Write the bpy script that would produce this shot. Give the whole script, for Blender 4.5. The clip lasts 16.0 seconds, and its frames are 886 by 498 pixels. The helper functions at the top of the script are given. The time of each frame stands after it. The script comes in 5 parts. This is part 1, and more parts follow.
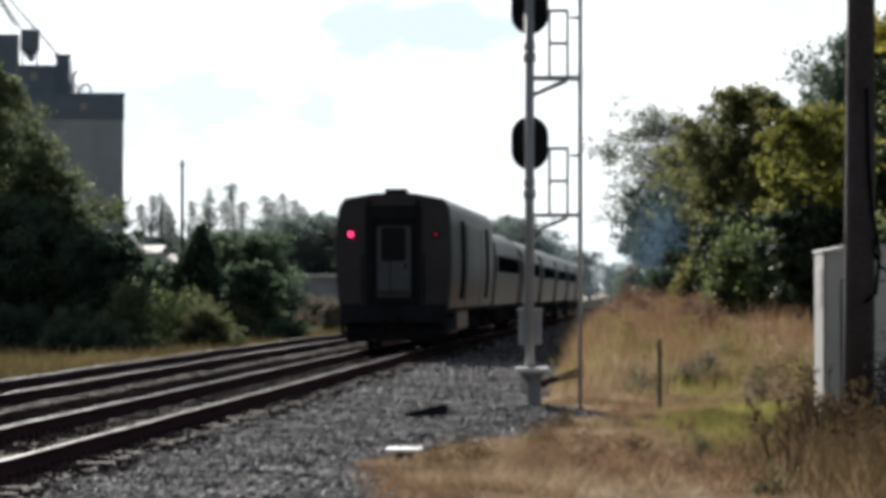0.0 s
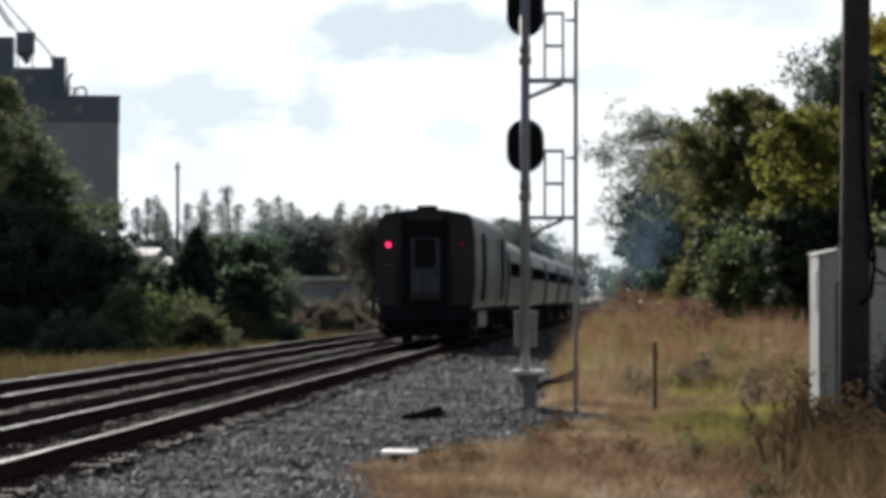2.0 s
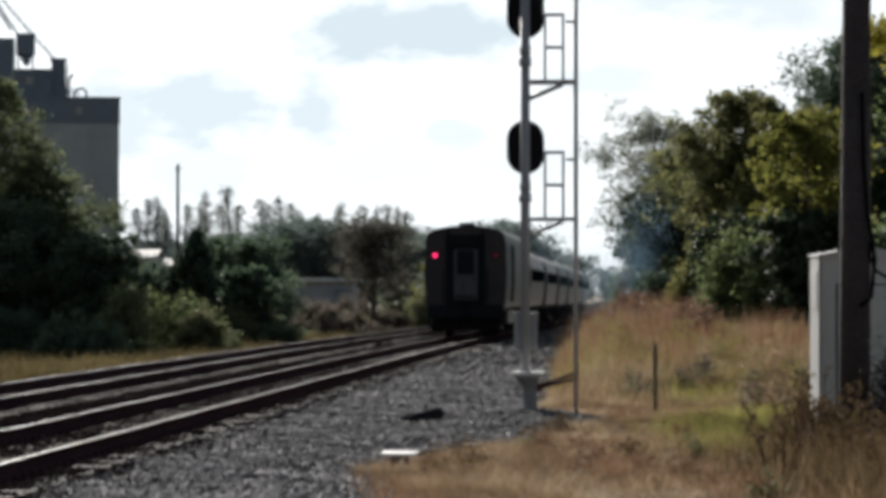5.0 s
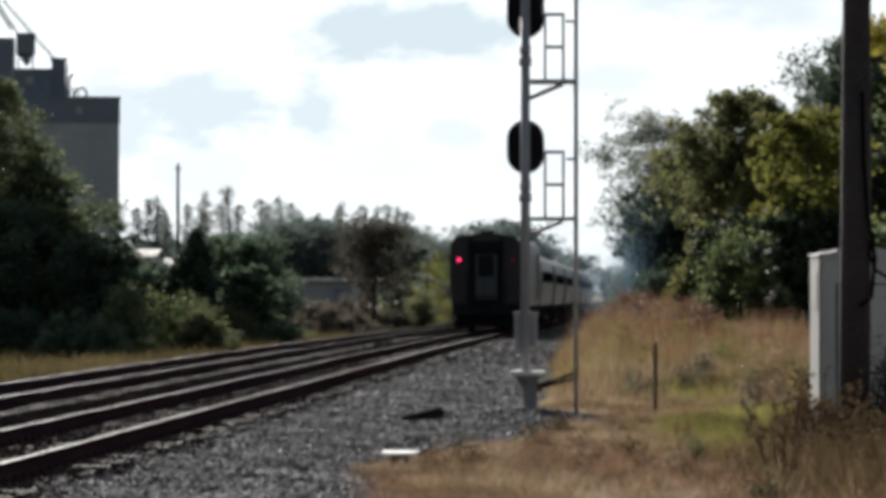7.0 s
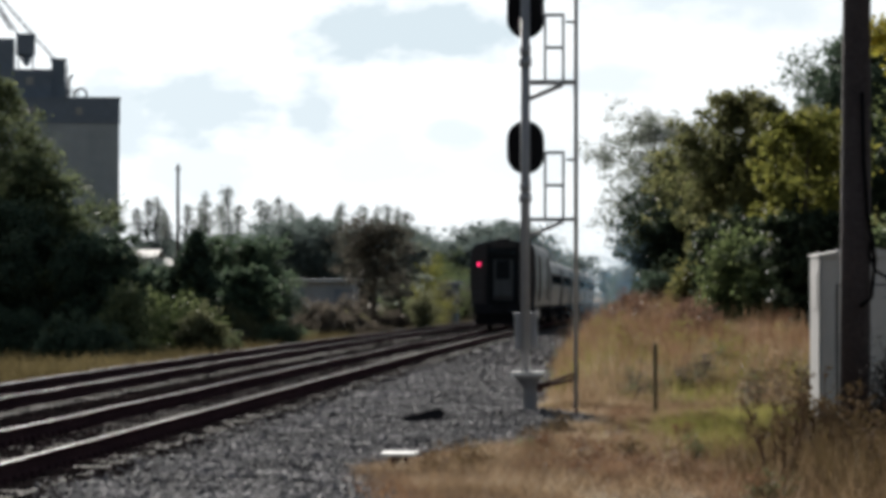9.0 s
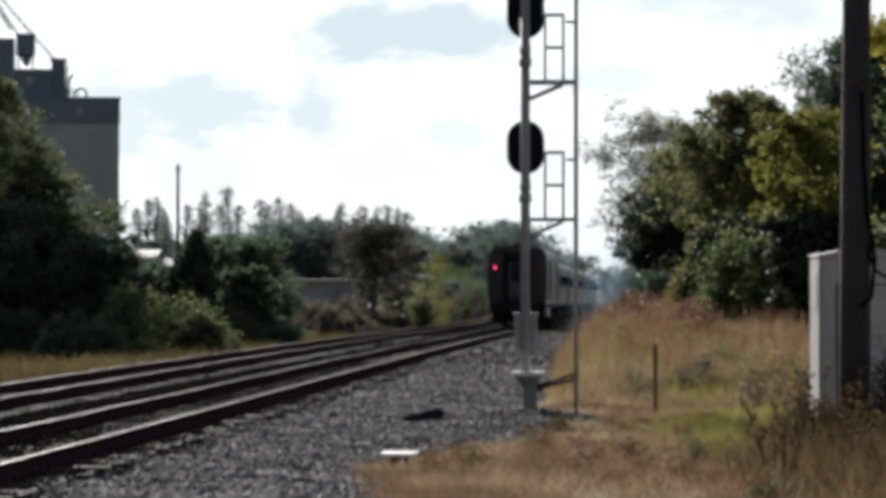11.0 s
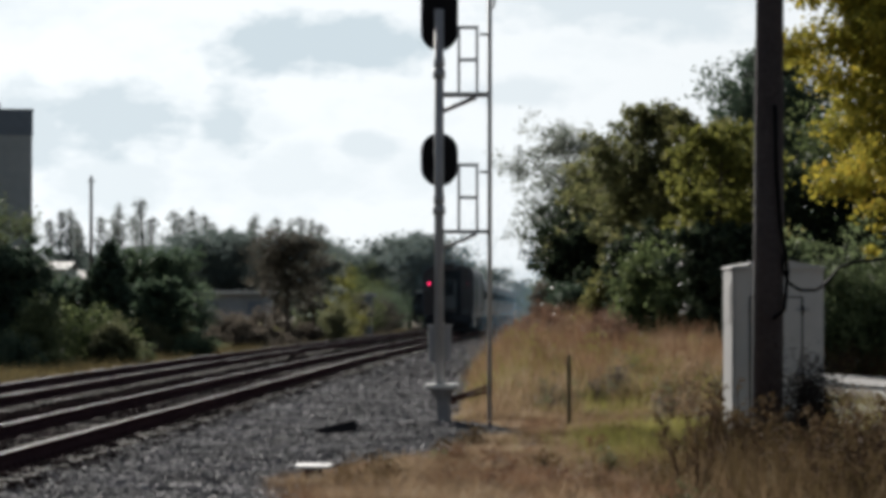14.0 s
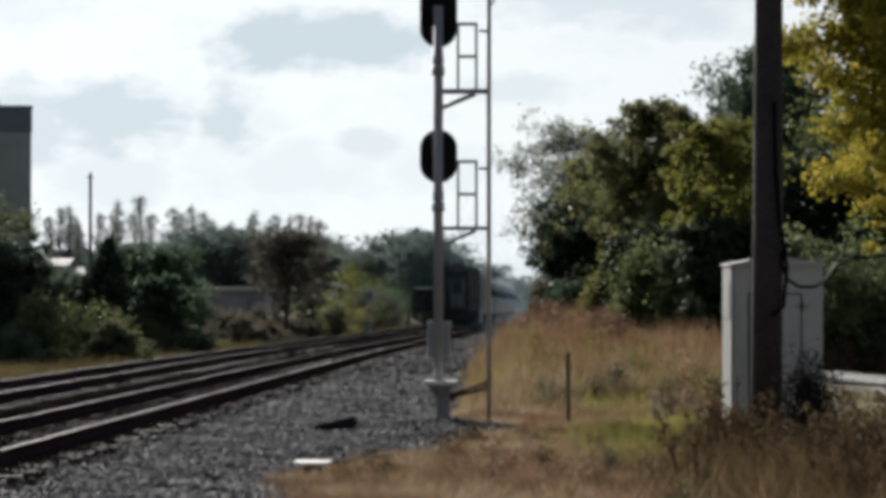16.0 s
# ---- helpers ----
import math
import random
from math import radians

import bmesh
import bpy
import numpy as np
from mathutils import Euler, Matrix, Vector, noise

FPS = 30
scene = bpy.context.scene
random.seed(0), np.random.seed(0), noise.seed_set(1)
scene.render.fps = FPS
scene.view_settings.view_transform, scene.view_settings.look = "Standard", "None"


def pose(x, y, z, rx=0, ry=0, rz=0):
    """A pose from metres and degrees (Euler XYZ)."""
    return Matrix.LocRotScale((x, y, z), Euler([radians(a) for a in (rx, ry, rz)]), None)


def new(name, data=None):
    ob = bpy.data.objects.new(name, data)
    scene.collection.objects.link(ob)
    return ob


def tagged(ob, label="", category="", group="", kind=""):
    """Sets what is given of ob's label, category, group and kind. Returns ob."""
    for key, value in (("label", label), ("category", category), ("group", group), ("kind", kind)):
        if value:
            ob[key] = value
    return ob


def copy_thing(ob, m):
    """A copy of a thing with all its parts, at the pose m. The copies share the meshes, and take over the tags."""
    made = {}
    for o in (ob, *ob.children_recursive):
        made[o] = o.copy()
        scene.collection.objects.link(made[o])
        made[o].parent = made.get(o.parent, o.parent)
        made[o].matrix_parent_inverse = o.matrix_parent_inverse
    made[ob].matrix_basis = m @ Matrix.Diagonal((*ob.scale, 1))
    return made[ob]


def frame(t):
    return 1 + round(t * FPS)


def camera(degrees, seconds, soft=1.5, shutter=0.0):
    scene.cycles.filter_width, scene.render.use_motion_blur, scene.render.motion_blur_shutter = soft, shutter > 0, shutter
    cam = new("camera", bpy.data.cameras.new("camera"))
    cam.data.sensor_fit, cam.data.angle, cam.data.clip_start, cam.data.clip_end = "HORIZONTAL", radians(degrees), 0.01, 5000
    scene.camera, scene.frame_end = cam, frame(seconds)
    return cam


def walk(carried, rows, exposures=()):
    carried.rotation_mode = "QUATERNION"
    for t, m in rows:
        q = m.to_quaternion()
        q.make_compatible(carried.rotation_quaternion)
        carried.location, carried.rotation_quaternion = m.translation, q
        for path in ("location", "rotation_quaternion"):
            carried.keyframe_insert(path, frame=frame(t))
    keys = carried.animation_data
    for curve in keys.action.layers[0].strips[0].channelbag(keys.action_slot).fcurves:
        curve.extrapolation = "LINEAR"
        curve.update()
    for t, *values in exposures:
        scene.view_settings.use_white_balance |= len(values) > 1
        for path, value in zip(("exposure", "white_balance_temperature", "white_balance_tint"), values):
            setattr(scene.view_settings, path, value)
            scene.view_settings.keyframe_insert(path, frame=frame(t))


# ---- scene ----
FOV = 13.86
EYE = (0.0, 0.0, 1.7)
cam = camera(FOV, 16.0, soft=4.6)


def aim(left, up):
    """Camera pose at the standpoint, turned left of the track's line and up, in degrees."""
    return pose(*EYE, 90 + up, 0, left)


# seconds, degrees left of the line of the track, degrees up
TURNS = [
    (0.0, 3.350, 0.591), (0.5, 3.278, 0.610), (1.0, 3.279, 0.617), (1.5, 3.292, 0.622), (2.0, 3.279, 0.631),
    (2.5, 3.282, 0.655), (3.0, 3.291, 0.657), (3.5, 3.282, 0.655), (4.0, 3.283, 0.657), (6.5, 3.279, 0.648),
    (7.0, 3.283, 0.648), (7.5, 3.279, 0.650), (8.0, 3.283, 0.657), (9.2, 3.283, 0.657), (11.3, 3.283, 0.657),
    (11.6, 3.275, 0.655), (11.8, 3.270, 0.660), (12.0, 3.105, 0.655), (12.1, 2.928, 0.735), (12.2, 2.723, 0.665), (12.3, 2.640, 0.760),
    (12.4, 2.460, 0.822), (12.5, 2.306, 0.835), (12.6, 2.165, 0.905), (12.7, 1.790, 0.840), (12.8, 1.270, 0.885), (12.9, 1.518, 0.905),
    (13.0, 1.734, 0.750), (13.1, 1.879, 0.670), (13.2, 1.924, 0.965), (13.3, 1.915, 0.690), (13.5, 1.930, 0.855), (14.0, 1.928, 0.849), (14.5, 1.908, 0.826), (15.0, 1.914, 0.815), (15.5, 1.917, 0.806),
    (16.0, 1.915, 0.796),
]
walk(cam, [(t, aim(a, b)) for t, a, b in TURNS],
     exposures=[(0.0, 1.05), (0.4, 0.92), (1.2, 0.84), (11.5, 0.82), (12.5, 0.72), (13.0, 0.54), (13.4, 0.64), (16.0, 0.62)])

# ---- light ----
SUN_LEFT, SUN_UP = 18.5, 20.0
sun = new("sun", bpy.data.lights.new("sun", "SUN"))
sun.data.energy, sun.data.angle, sun.data.color = 5.0, radians(0.6), (1.0, 0.955, 0.90)
way = Vector((-math.sin(radians(SUN_LEFT)) * math.cos(radians(SUN_UP)), math.cos(radians(SUN_LEFT)) * math.cos(radians(SUN_UP)), math.sin(radians(SUN_UP))))
sun.matrix_world = Matrix.Translation(way * 200) @ way.to_track_quat("Z", "Y").to_matrix().to_4x4()


class Nodes:
    """Short hand for node trees."""

    def __init__(self, tree):
        self.tree = tree
        tree.nodes.clear()

    def add(self, kind, **values):
        n = self.tree.nodes.new(kind)
        if "operation" in values:
            n.operation = values["operation"]
        if "use_clamp" in values:
            n.use_clamp = values["use_clamp"]
        if "data_type" in values:
            n.data_type = values["data_type"]
        if "blend_type" in values:
            n.blend_type = values["blend_type"]
        return n

    def put(self, socket, value):
        if hasattr(value, "links"):
            self.tree.links.new(value, socket)
        else:
            socket.default_value = value

    def math(self, op, a, b=0.0, c=0.0, clamp=False):
        n = self.add("ShaderNodeMath", operation=op, use_clamp=clamp)
        for s, v in zip(n.inputs, (a, b, c)):
            self.put(s, v)
        return n.outputs[0]

    def noise(self, vector, scale, detail=4.0, rough=0.55):
        n = self.add("ShaderNodeTexNoise")
        self.put(n.inputs["Vector"], vector)
        self.put(n.inputs["Scale"], scale)
        self.put(n.inputs["Detail"], detail)
        self.put(n.inputs["Roughness"], rough)
        return n.outputs["Fac"]

    def ramp(self, fac, stops):
        n = self.add("ShaderNodeValToRGB")
        self.put(n.inputs[0], fac)
        e = n.color_ramp.elements
        while len(e) < len(stops):
            e.new(0.5)
        for el, (p, c) in zip(e, stops):
            el.position, el.color = p, (*c, 1) if len(c) == 3 else c
        return n.outputs[0]

    def mix(self, fac, a, b, kind="MIX"):
        n = self.add("ShaderNodeMix", data_type="RGBA", blend_type=kind)
        for s, v in zip((n.inputs[0], n.inputs[6], n.inputs[7]), (fac, a, b)):
            self.put(s, (*v, 1) if isinstance(v, tuple) and len(v) == 3 else v)
        return n.outputs[2]


def make_world():
    world = bpy.data.worlds.new("sky")
    scene.world = world
    world.use_nodes = True
    n = Nodes(world.node_tree)
    sky = n.add("ShaderNodeTexSky")
    sky.sky_type, sky.sun_disc, sky.sun_elevation, sky.sun_rotation = "NISHITA", False, radians(SUN_UP), radians(-SUN_LEFT)
    sky.dust_density, sky.air_density = 2.0, 1.0
    co = n.add("ShaderNodeTexCoord").outputs["Generated"]
    sep = n.add("ShaderNodeSeparateXYZ")
    n.put(sep.inputs[0], co)
    flat = n.add("ShaderNodeMapping")
    n.put(flat.inputs[0], co)
    flat.inputs["Scale"].default_value = (1.0, 1.0, 2.1)
    broad = n.noise(flat.outputs[0], 16.0, 6.0, 0.6)
    # thicker grey places of the bright cloud deck: across, up (tangents), half widths
    fine = n.noise(flat.outputs[0], 70.0, 7.0, 0.62)
    edge = n.math("ADD", n.math("MULTIPLY", n.math("SUBTRACT", broad, 0.5), 2.4), n.math("MULTIPLY", n.math("SUBTRACT", fine, 0.5), 2.0))
    thin = None
    across = n.math("DIVIDE", sep.outputs[0], n.math("MAXIMUM", sep.outputs[1], 0.05))
    above = n.math("DIVIDE", sep.outputs[2], n.math("MAXIMUM", sep.outputs[1], 0.05))
    for u, v, a, b, k in ((-0.082, 0.071, 0.016, 0.0075, 0.95), (-0.058, 0.0705, 0.017, 0.0072, 0.95), (-0.122, 0.049, 0.022, 0.010, 0.8), (-0.092, 0.048, 0.010, 0.010, 0.8), (-0.150, 0.046, 0.016, 0.010, 0.7),
                          (-0.055, 0.043, 0.008, 0.004, 0.5), (-0.012, 0.058, 0.016, 0.004, 0.45), (-0.125, 0.033, 0.02, 0.008, 0.4), (-0.075, 0.035, 0.02, 0.008, 0.3), (0.02, 0.084, 0.03, 0.010, 0.6), (-0.035, 0.036, 0.012, 0.006, 0.25)):
        du = n.math("DIVIDE", n.math("SUBTRACT", across, u), a)
        dv = n.math("DIVIDE", n.math("SUBTRACT", above, v), b)
        d = n.math("SQRT", n.math("ADD", n.math("MULTIPLY", du, du), n.math("MULTIPLY", dv, dv)))
        m = n.math("MULTIPLY", n.math("MULTIPLY", n.math("SUBTRACT", 1.35, n.math("ADD", d, edge)), 1.5, clamp=True), k)
        thin = m if thin is None else n.math("MAXIMUM", thin, m)
    thin = n.math("MAXIMUM", thin, n.math("MULTIPLY", n.math("SUBTRACT", n.math("ADD", broad, n.math("MULTIPLY", fine, 0.3)), 0.67, clamp=True), 1.7))
    # away from the sun the deck is dimmer and breaks up to show blue
    dot = n.add("ShaderNodeVectorMath")
    dot.operation = "DOT_PRODUCT"
    n.put(dot.inputs[0], co)
    dot.inputs[1].default_value = way
    near = n.math("POWER", n.math("MAXIMUM", dot.outputs["Value"], 0.0), 2.2)
    cover = n.math("ADD", n.math("MULTIPLY", near, 1.1), n.math("ADD", 0.35, n.math("MULTIPLY", n.math("SUBTRACT", n.noise(flat.outputs[0], 3.0), 0.5), 1.6)), clamp=True)
    glow = n.math("MULTIPLY", n.math("ADD", n.math("MULTIPLY", near, 0.68), 0.10), n.math("SUBTRACT", 1.0, n.math("MULTIPLY", n.math("MAXIMUM", sep.outputs[2], 0.0), 0.6)))
    white = n.mix(1.0, (0.95, 1.0, 1.03), glow, "MULTIPLY")
    gain = n.mix(1.0, sky.outputs[0], (0.045, 0.045, 0.045), "MULTIPLY")
    base = n.mix(cover, gain, white)
    grey = n.mix(thin, base, (0.40, 0.465, 0.505))
    bg = n.add("ShaderNodeBackground")
    n.put(bg.inputs[0], grey)
    n.tree.links.new(bg.outputs[0], n.add("ShaderNodeOutputWorld").inputs[0])


make_world()

# ---- materials ----


def surface(name, low, high, rough=0.7, metal=0.0, grain=20.0, broad=1.5, bump=0.2, island=0.0, thru=0.0, spec=0.5, per_object=0.0, warm=0.2, vary=0.25, contrast=2.2):
    """A material between two colours, varied at two scales, with relief; island varies piece by piece."""
    mat = bpy.data.materials.new(name)
    mat.use_nodes = True
    n = Nodes(mat.node_tree)
    co = n.add("ShaderNodeTexCoord").outputs["Object"]
    fine, wide = n.noise(co, grain, 5.0), n.noise(co, broad, 3.0)
    fac = n.math("ADD", n.math("MULTIPLY", fine, 0.5), n.math("MULTIPLY", wide, 0.5))
    fac = n.math("MULTIPLY_ADD", n.math("SUBTRACT", fac, 0.5), contrast, 0.5, clamp=True)
    if island:
        rnd = n.add("ShaderNodeNewGeometry").outputs["Random Per Island"]
        fac = n.math("ADD", n.math("MULTIPLY", fac, 1 - island), n.math("MULTIPLY", rnd, island))
    if per_object:
        rnd = n.add("ShaderNodeObjectInfo").outputs["Random"]
        fac = n.math("ADD", n.math("MULTIPLY", fac, 1 - per_object), n.math("MULTIPLY", rnd, per_object))
    if isinstance(low, list):
        col = n.ramp(fac, low)
    else:
        col = n.ramp(fac, [(0.0, low), (1.0, high)])
    p = n.add("ShaderNodeBsdfPrincipled")
    n.put(p.inputs["Base Color"], col)
    n.put(p.inputs["Roughness"], n.math("MULTIPLY_ADD", n.math("SUBTRACT", fine, 0.5), vary, rough, clamp=True))
    p.inputs["Metallic"].default_value = metal
    p.inputs["Specular IOR Level"].default_value = spec
    if bump:
        b = n.add("ShaderNodeBump")
        b.inputs["Strength"].default_value = bump
        b.inputs["Distance"].default_value = 0.02
        n.put(b.inputs["Height"], fine)
        n.tree.links.new(b.outputs[0], p.inputs["Normal"])
    out = n.add("ShaderNodeOutputMaterial")
    if thru:
        tr = n.add("ShaderNodeBsdfTranslucent")
        n.put(tr.inputs[0], n.mix(warm, col, (0.30, 0.28, 0.05), "MIX"))
        mx = n.add("ShaderNodeMixShader")
        mx.inputs[0].default_value = thru
        n.tree.links.new(p.outputs[0], mx.inputs[1])
        n.tree.links.new(tr.outputs[0], mx.inputs[2])
        n.tree.links.new(mx.outputs[0], out.inputs[0])
    else:
        n.tree.links.new(p.outputs[0], out.inputs[0])
    return mat


def glowing(name, colour, strength):
    mat = bpy.data.materials.new(name)
    mat.use_nodes = True
    n = Nodes(mat.node_tree)
    p = n.add("ShaderNodeBsdfPrincipled")
    p.inputs["Base Color"].default_value = (*colour, 1)
    p.inputs["Emission Color"].default_value = (*colour, 1)
    p.inputs["Emission Strength"].default_value = strength
    p.inputs["Roughness"].default_value = 0.3
    n.tree.links.new(p.outputs[0], n.add("ShaderNodeOutputMaterial").inputs[0])
    return mat


M = {
    "soil": surface("soil", [(0.0, (0.043, 0.029, 0.017)), (0.45, (0.098, 0.066, 0.034)), (0.75, (0.136, 0.095, 0.049)), (1.0, (0.072, 0.066, 0.029))], None, 0.95, grain=6, broad=0.35, bump=0.6, spec=0.1),
    "ballast": surface("ballast", [(0.0, (0.013, 0.011, 0.011)), (0.5, (0.038, 0.036, 0.035)), (1.0, (0.090, 0.086, 0.085))], None, 0.95, grain=26, broad=0.6, bump=0.6, spec=0.0),
    "stone": surface("stone", [(0.0, (0.023, 0.021, 0.024)), (0.35, (0.067, 0.064, 0.069)), (0.65, (0.128, 0.123, 0.129)), (0.85, (0.221, 0.207, 0.216)), (1.0, (0.370, 0.345, 0.351))], None, 0.85, grain=2.0, broad=0.45, bump=0.2, contrast=4.6, island=0.45, spec=0.2),
    "stone_dirty": surface("stone_dirty", [(0.0, (0.006, 0.004, 0.005)), (0.5, (0.020, 0.015, 0.015)), (1.0, (0.054, 0.041, 0.041))], None, 0.9, grain=3, broad=0.7, bump=0.2, contrast=3.5, island=0.45, spec=0.0),
    "gravel": surface("gravel", (0.138, 0.135, 0.129), (0.414, 0.402, 0.380), 0.9, grain=4, broad=0.5, bump=0.6, contrast=4.5, spec=0.1),
    "pedestal": surface("pedestal", (0.165, 0.161, 0.165), (0.300, 0.289, 0.292), 0.85, grain=9, broad=3, bump=0.3, spec=0.2),
    "tie": surface("tie", (0.021, 0.017, 0.014), (0.072, 0.057, 0.045), 0.9, grain=9, broad=2, bump=0.5, per_object=0.4, spec=0.15),
    "rail": surface("rail", (0.032, 0.019, 0.023), (0.080, 0.045, 0.048), 0.85, grain=30, broad=0.7, bump=0.3, spec=0.0),
    "rail_head": surface("rail_head", (0.26, 0.255, 0.255), (0.40, 0.39, 0.385), 0.42, metal=1.0, grain=40, broad=0.8, bump=0.05),
    # darker aluminium for the cabinet's sunward side, toning its sunlight down by colour
    "aluminium_sun_side": surface("aluminium_sun_side", (0.19, 0.185, 0.18), (0.30, 0.29, 0.28), 0.7, grain=6, broad=1.6, bump=0.06, spec=0.3),
    "grass_verge": surface("grass_verge", [(0.0, (0.045, 0.035, 0.017)), (0.5, (0.112, 0.090, 0.041)), (1.0, (0.210, 0.165, 0.083))], None, 0.85, grain=1.6, broad=0.4, bump=0, island=0.25, contrast=5.0, thru=0.35, spec=0.15, warm=0.0),
    "steel_dark": surface("steel_dark", (0.011, 0.011, 0.014), (0.040, 0.038, 0.041), 0.8, grain=12, broad=1.2, spec=0.0),
    "rear_paint": surface("rear_paint", (0.040, 0.034, 0.034), (0.075, 0.063, 0.063), 0.6, grain=9, broad=0.9, bump=0.08, spec=0.2),
    "rear_black": surface("rear_black", (0.007, 0.009, 0.011), (0.020, 0.022, 0.025), 0.7, grain=8, broad=1, bump=0.1, spec=0.12),
    "door_grey": surface("door_grey", (0.068, 0.070, 0.075), (0.112, 0.115, 0.120), 0.55, grain=7, broad=1.2, bump=0.06, spec=0.25),
    "stainless": surface("stainless", (0.049, 0.069, 0.095), (0.076, 0.102, 0.138), 0.38, metal=0.4, grain=5, broad=0.5, bump=0.03, vary=0.12, spec=0.4),
    "roof_metal": surface("roof_metal", (0.13, 0.135, 0.14), (0.20, 0.205, 0.21), 0.5, metal=0.4, grain=5, broad=0.5, bump=0.06),
    "glass_dark": surface("glass_dark", (0.004, 0.006, 0.008), (0.010, 0.012, 0.015), 0.3, grain=4, broad=1, bump=0.0, spec=0.0, vary=0.03),
    "galvanised": surface("galvanised", (0.27, 0.27, 0.285), (0.40, 0.40, 0.41), 0.6, metal=0.3, grain=30, broad=3, bump=0.08),
    "aluminium": surface("aluminium", (0.40, 0.385, 0.37), (0.55, 0.53, 0.51), 0.55, metal=0.2, grain=4, broad=1.2, bump=0.06),
    "black_paint": surface("black_paint", (0.004, 0.0035, 0.005), (0.010, 0.009, 0.011), 0.6, grain=16, broad=3, bump=0.08, spec=0.15),
    "concrete": surface("concrete", (0.30, 0.29, 0.27), (0.50, 0.49, 0.46), 0.9, grain=9, broad=0.8, bump=0.3),
    "white_concrete": surface("white_concrete", (0.62, 0.60, 0.57), (0.82, 0.81, 0.78), 0.8, grain=20, broad=4, bump=0.2),
    "silo": surface("silo", (0.330, 0.363, 0.373), (0.487, 0.518, 0.516), 0.9, grain=0.7, broad=0.09, bump=0.2),
    "silo_dark": surface("silo_dark", (0.146, 0.175, 0.211), (0.230, 0.273, 0.324), 0.8, grain=0.9, broad=0.12, bump=0.1),
    "pole_wood": surface("pole_wood", (0.034, 0.029, 0.031), (0.098, 0.083, 0.085), 0.85, grain=18, broad=1.5, bump=0.6, spec=0.2),
    "post_wood": surface("post_wood", (0.127, 0.098, 0.053), (0.244, 0.195, 0.112), 0.9, grain=25, broad=4, bump=0.5, spec=0.2),
    "rust": surface("rust", (0.05, 0.022, 0.02), (0.13, 0.065, 0.055), 0.8, grain=25, broad=4, bump=0.3, spec=0.2),
    "rubber": surface("rubber", (0.005, 0.005, 0.006), (0.013, 0.013, 0.014), 0.6, grain=20, broad=3, bump=0.05, spec=0.02),
    "bark": surface("bark", (0.045, 0.035, 0.028), (0.12, 0.095, 0.075), 0.95, grain=9, broad=1.2, bump=0.7),
    # raised and slightly blued: distance haze is included in the wall colour
    "shed_wall": surface("shed_wall", (0.272, 0.289, 0.306), (0.425, 0.442, 0.459), 0.7, metal=0.1, grain=2, broad=0.4, bump=0.1),
    "shed_roof": surface("shed_roof", (0.42, 0.43, 0.42), (0.58, 0.58, 0.56), 0.5, metal=0.3, grain=2, broad=0.3, bump=0.1),
    "pale_roof": surface("pale_roof", (0.380, 0.346, 0.311), (0.461, 0.426, 0.392), 0.7, grain=2, broad=0.3, bump=0.1),
    "grass_dry": surface("grass_dry", [(0.0, (0.081, 0.049, 0.029)), (0.4, (0.220, 0.149, 0.088)), (0.75, (0.341, 0.245, 0.152)), (1.0, (0.495, 0.420, 0.313))], None, 0.8, grain=2.2, broad=0.6, bump=0, island=0.25, contrast=5.5, thru=0.38, spec=0.2, warm=0.0),
    "grass_rust": surface("grass_rust", [(0.0, (0.068, 0.035, 0.025)), (0.5, (0.192, 0.109, 0.064)), (1.0, (0.319, 0.213, 0.130))], None, 0.8, grain=2.2, broad=0.6, bump=0, island=0.25, contrast=5.5, thru=0.38, spec=0.2, warm=0.0),
    "grass_green": surface("grass_green", [(0.0, (0.083, 0.083, 0.026)), (0.5, (0.196, 0.186, 0.059)), (1.0, (0.362, 0.323, 0.128))], None, 0.8, grain=2.2, broad=0.6, bump=0, island=0.25, contrast=5.5, thru=0.4, spec=0.2),
    "weed_brown": surface("weed_brown", [(0.0, (0.043, 0.025, 0.019)), (0.6, (0.132, 0.077, 0.055)), (1.0, (0.323, 0.232, 0.169))], None, 0.9, grain=4, broad=1, bump=0, island=0.6, thru=0.2, spec=0.1),
    "twig_dark": surface("twig_dark", (0.012, 0.011, 0.011), (0.05, 0.042, 0.036), 0.9, grain=4, broad=1, bump=0, island=0.6, spec=0.05),
}


def foliage(name, stops, thru=0.38, warm=0.2):
    M[name] = surface(name, stops, None, 0.6, grain=0.5, broad=0.25, bump=0, island=0.6, thru=thru, spec=0.06, warm=warm)


foliage("leaf_dark", [(0.0, (0.033, 0.058, 0.041)), (0.6, (0.077, 0.111, 0.077)), (1.0, (0.167, 0.202, 0.129))], 0.35, 0.0)
foliage("leaf_green", [(0.0, (0.038, 0.063, 0.032)), (0.5, (0.086, 0.120, 0.056)), (1.0, (0.174, 0.201, 0.086))], 0.42, 0.08)
foliage("leaf_olive", [(0.0, (0.048, 0.054, 0.022)), (0.5, (0.126, 0.128, 0.052)), (1.0, (0.234, 0.217, 0.086))], 0.5, 0.1)
foliage("leaf_yellow", [(0.0, (0.045, 0.057, 0.019)), (0.5, (0.135, 0.144, 0.039)), (1.0, (0.278, 0.254, 0.060))], 0.52, 0.1)
foliage("leaf_maple", [(0.0, (0.09, 0.10, 0.02)), (0.4, (0.27, 0.25, 0.042)), (0.75, (0.43, 0.34, 0.05)), (1.0, (0.44, 0.21, 0.045))], 0.45, 0.05)
foliage("leaf_grey", [(0.0, (0.088, 0.103, 0.090)), (0.5, (0.175, 0.198, 0.169)), (1.0, (0.312, 0.325, 0.263))], 0.5, 0.0)
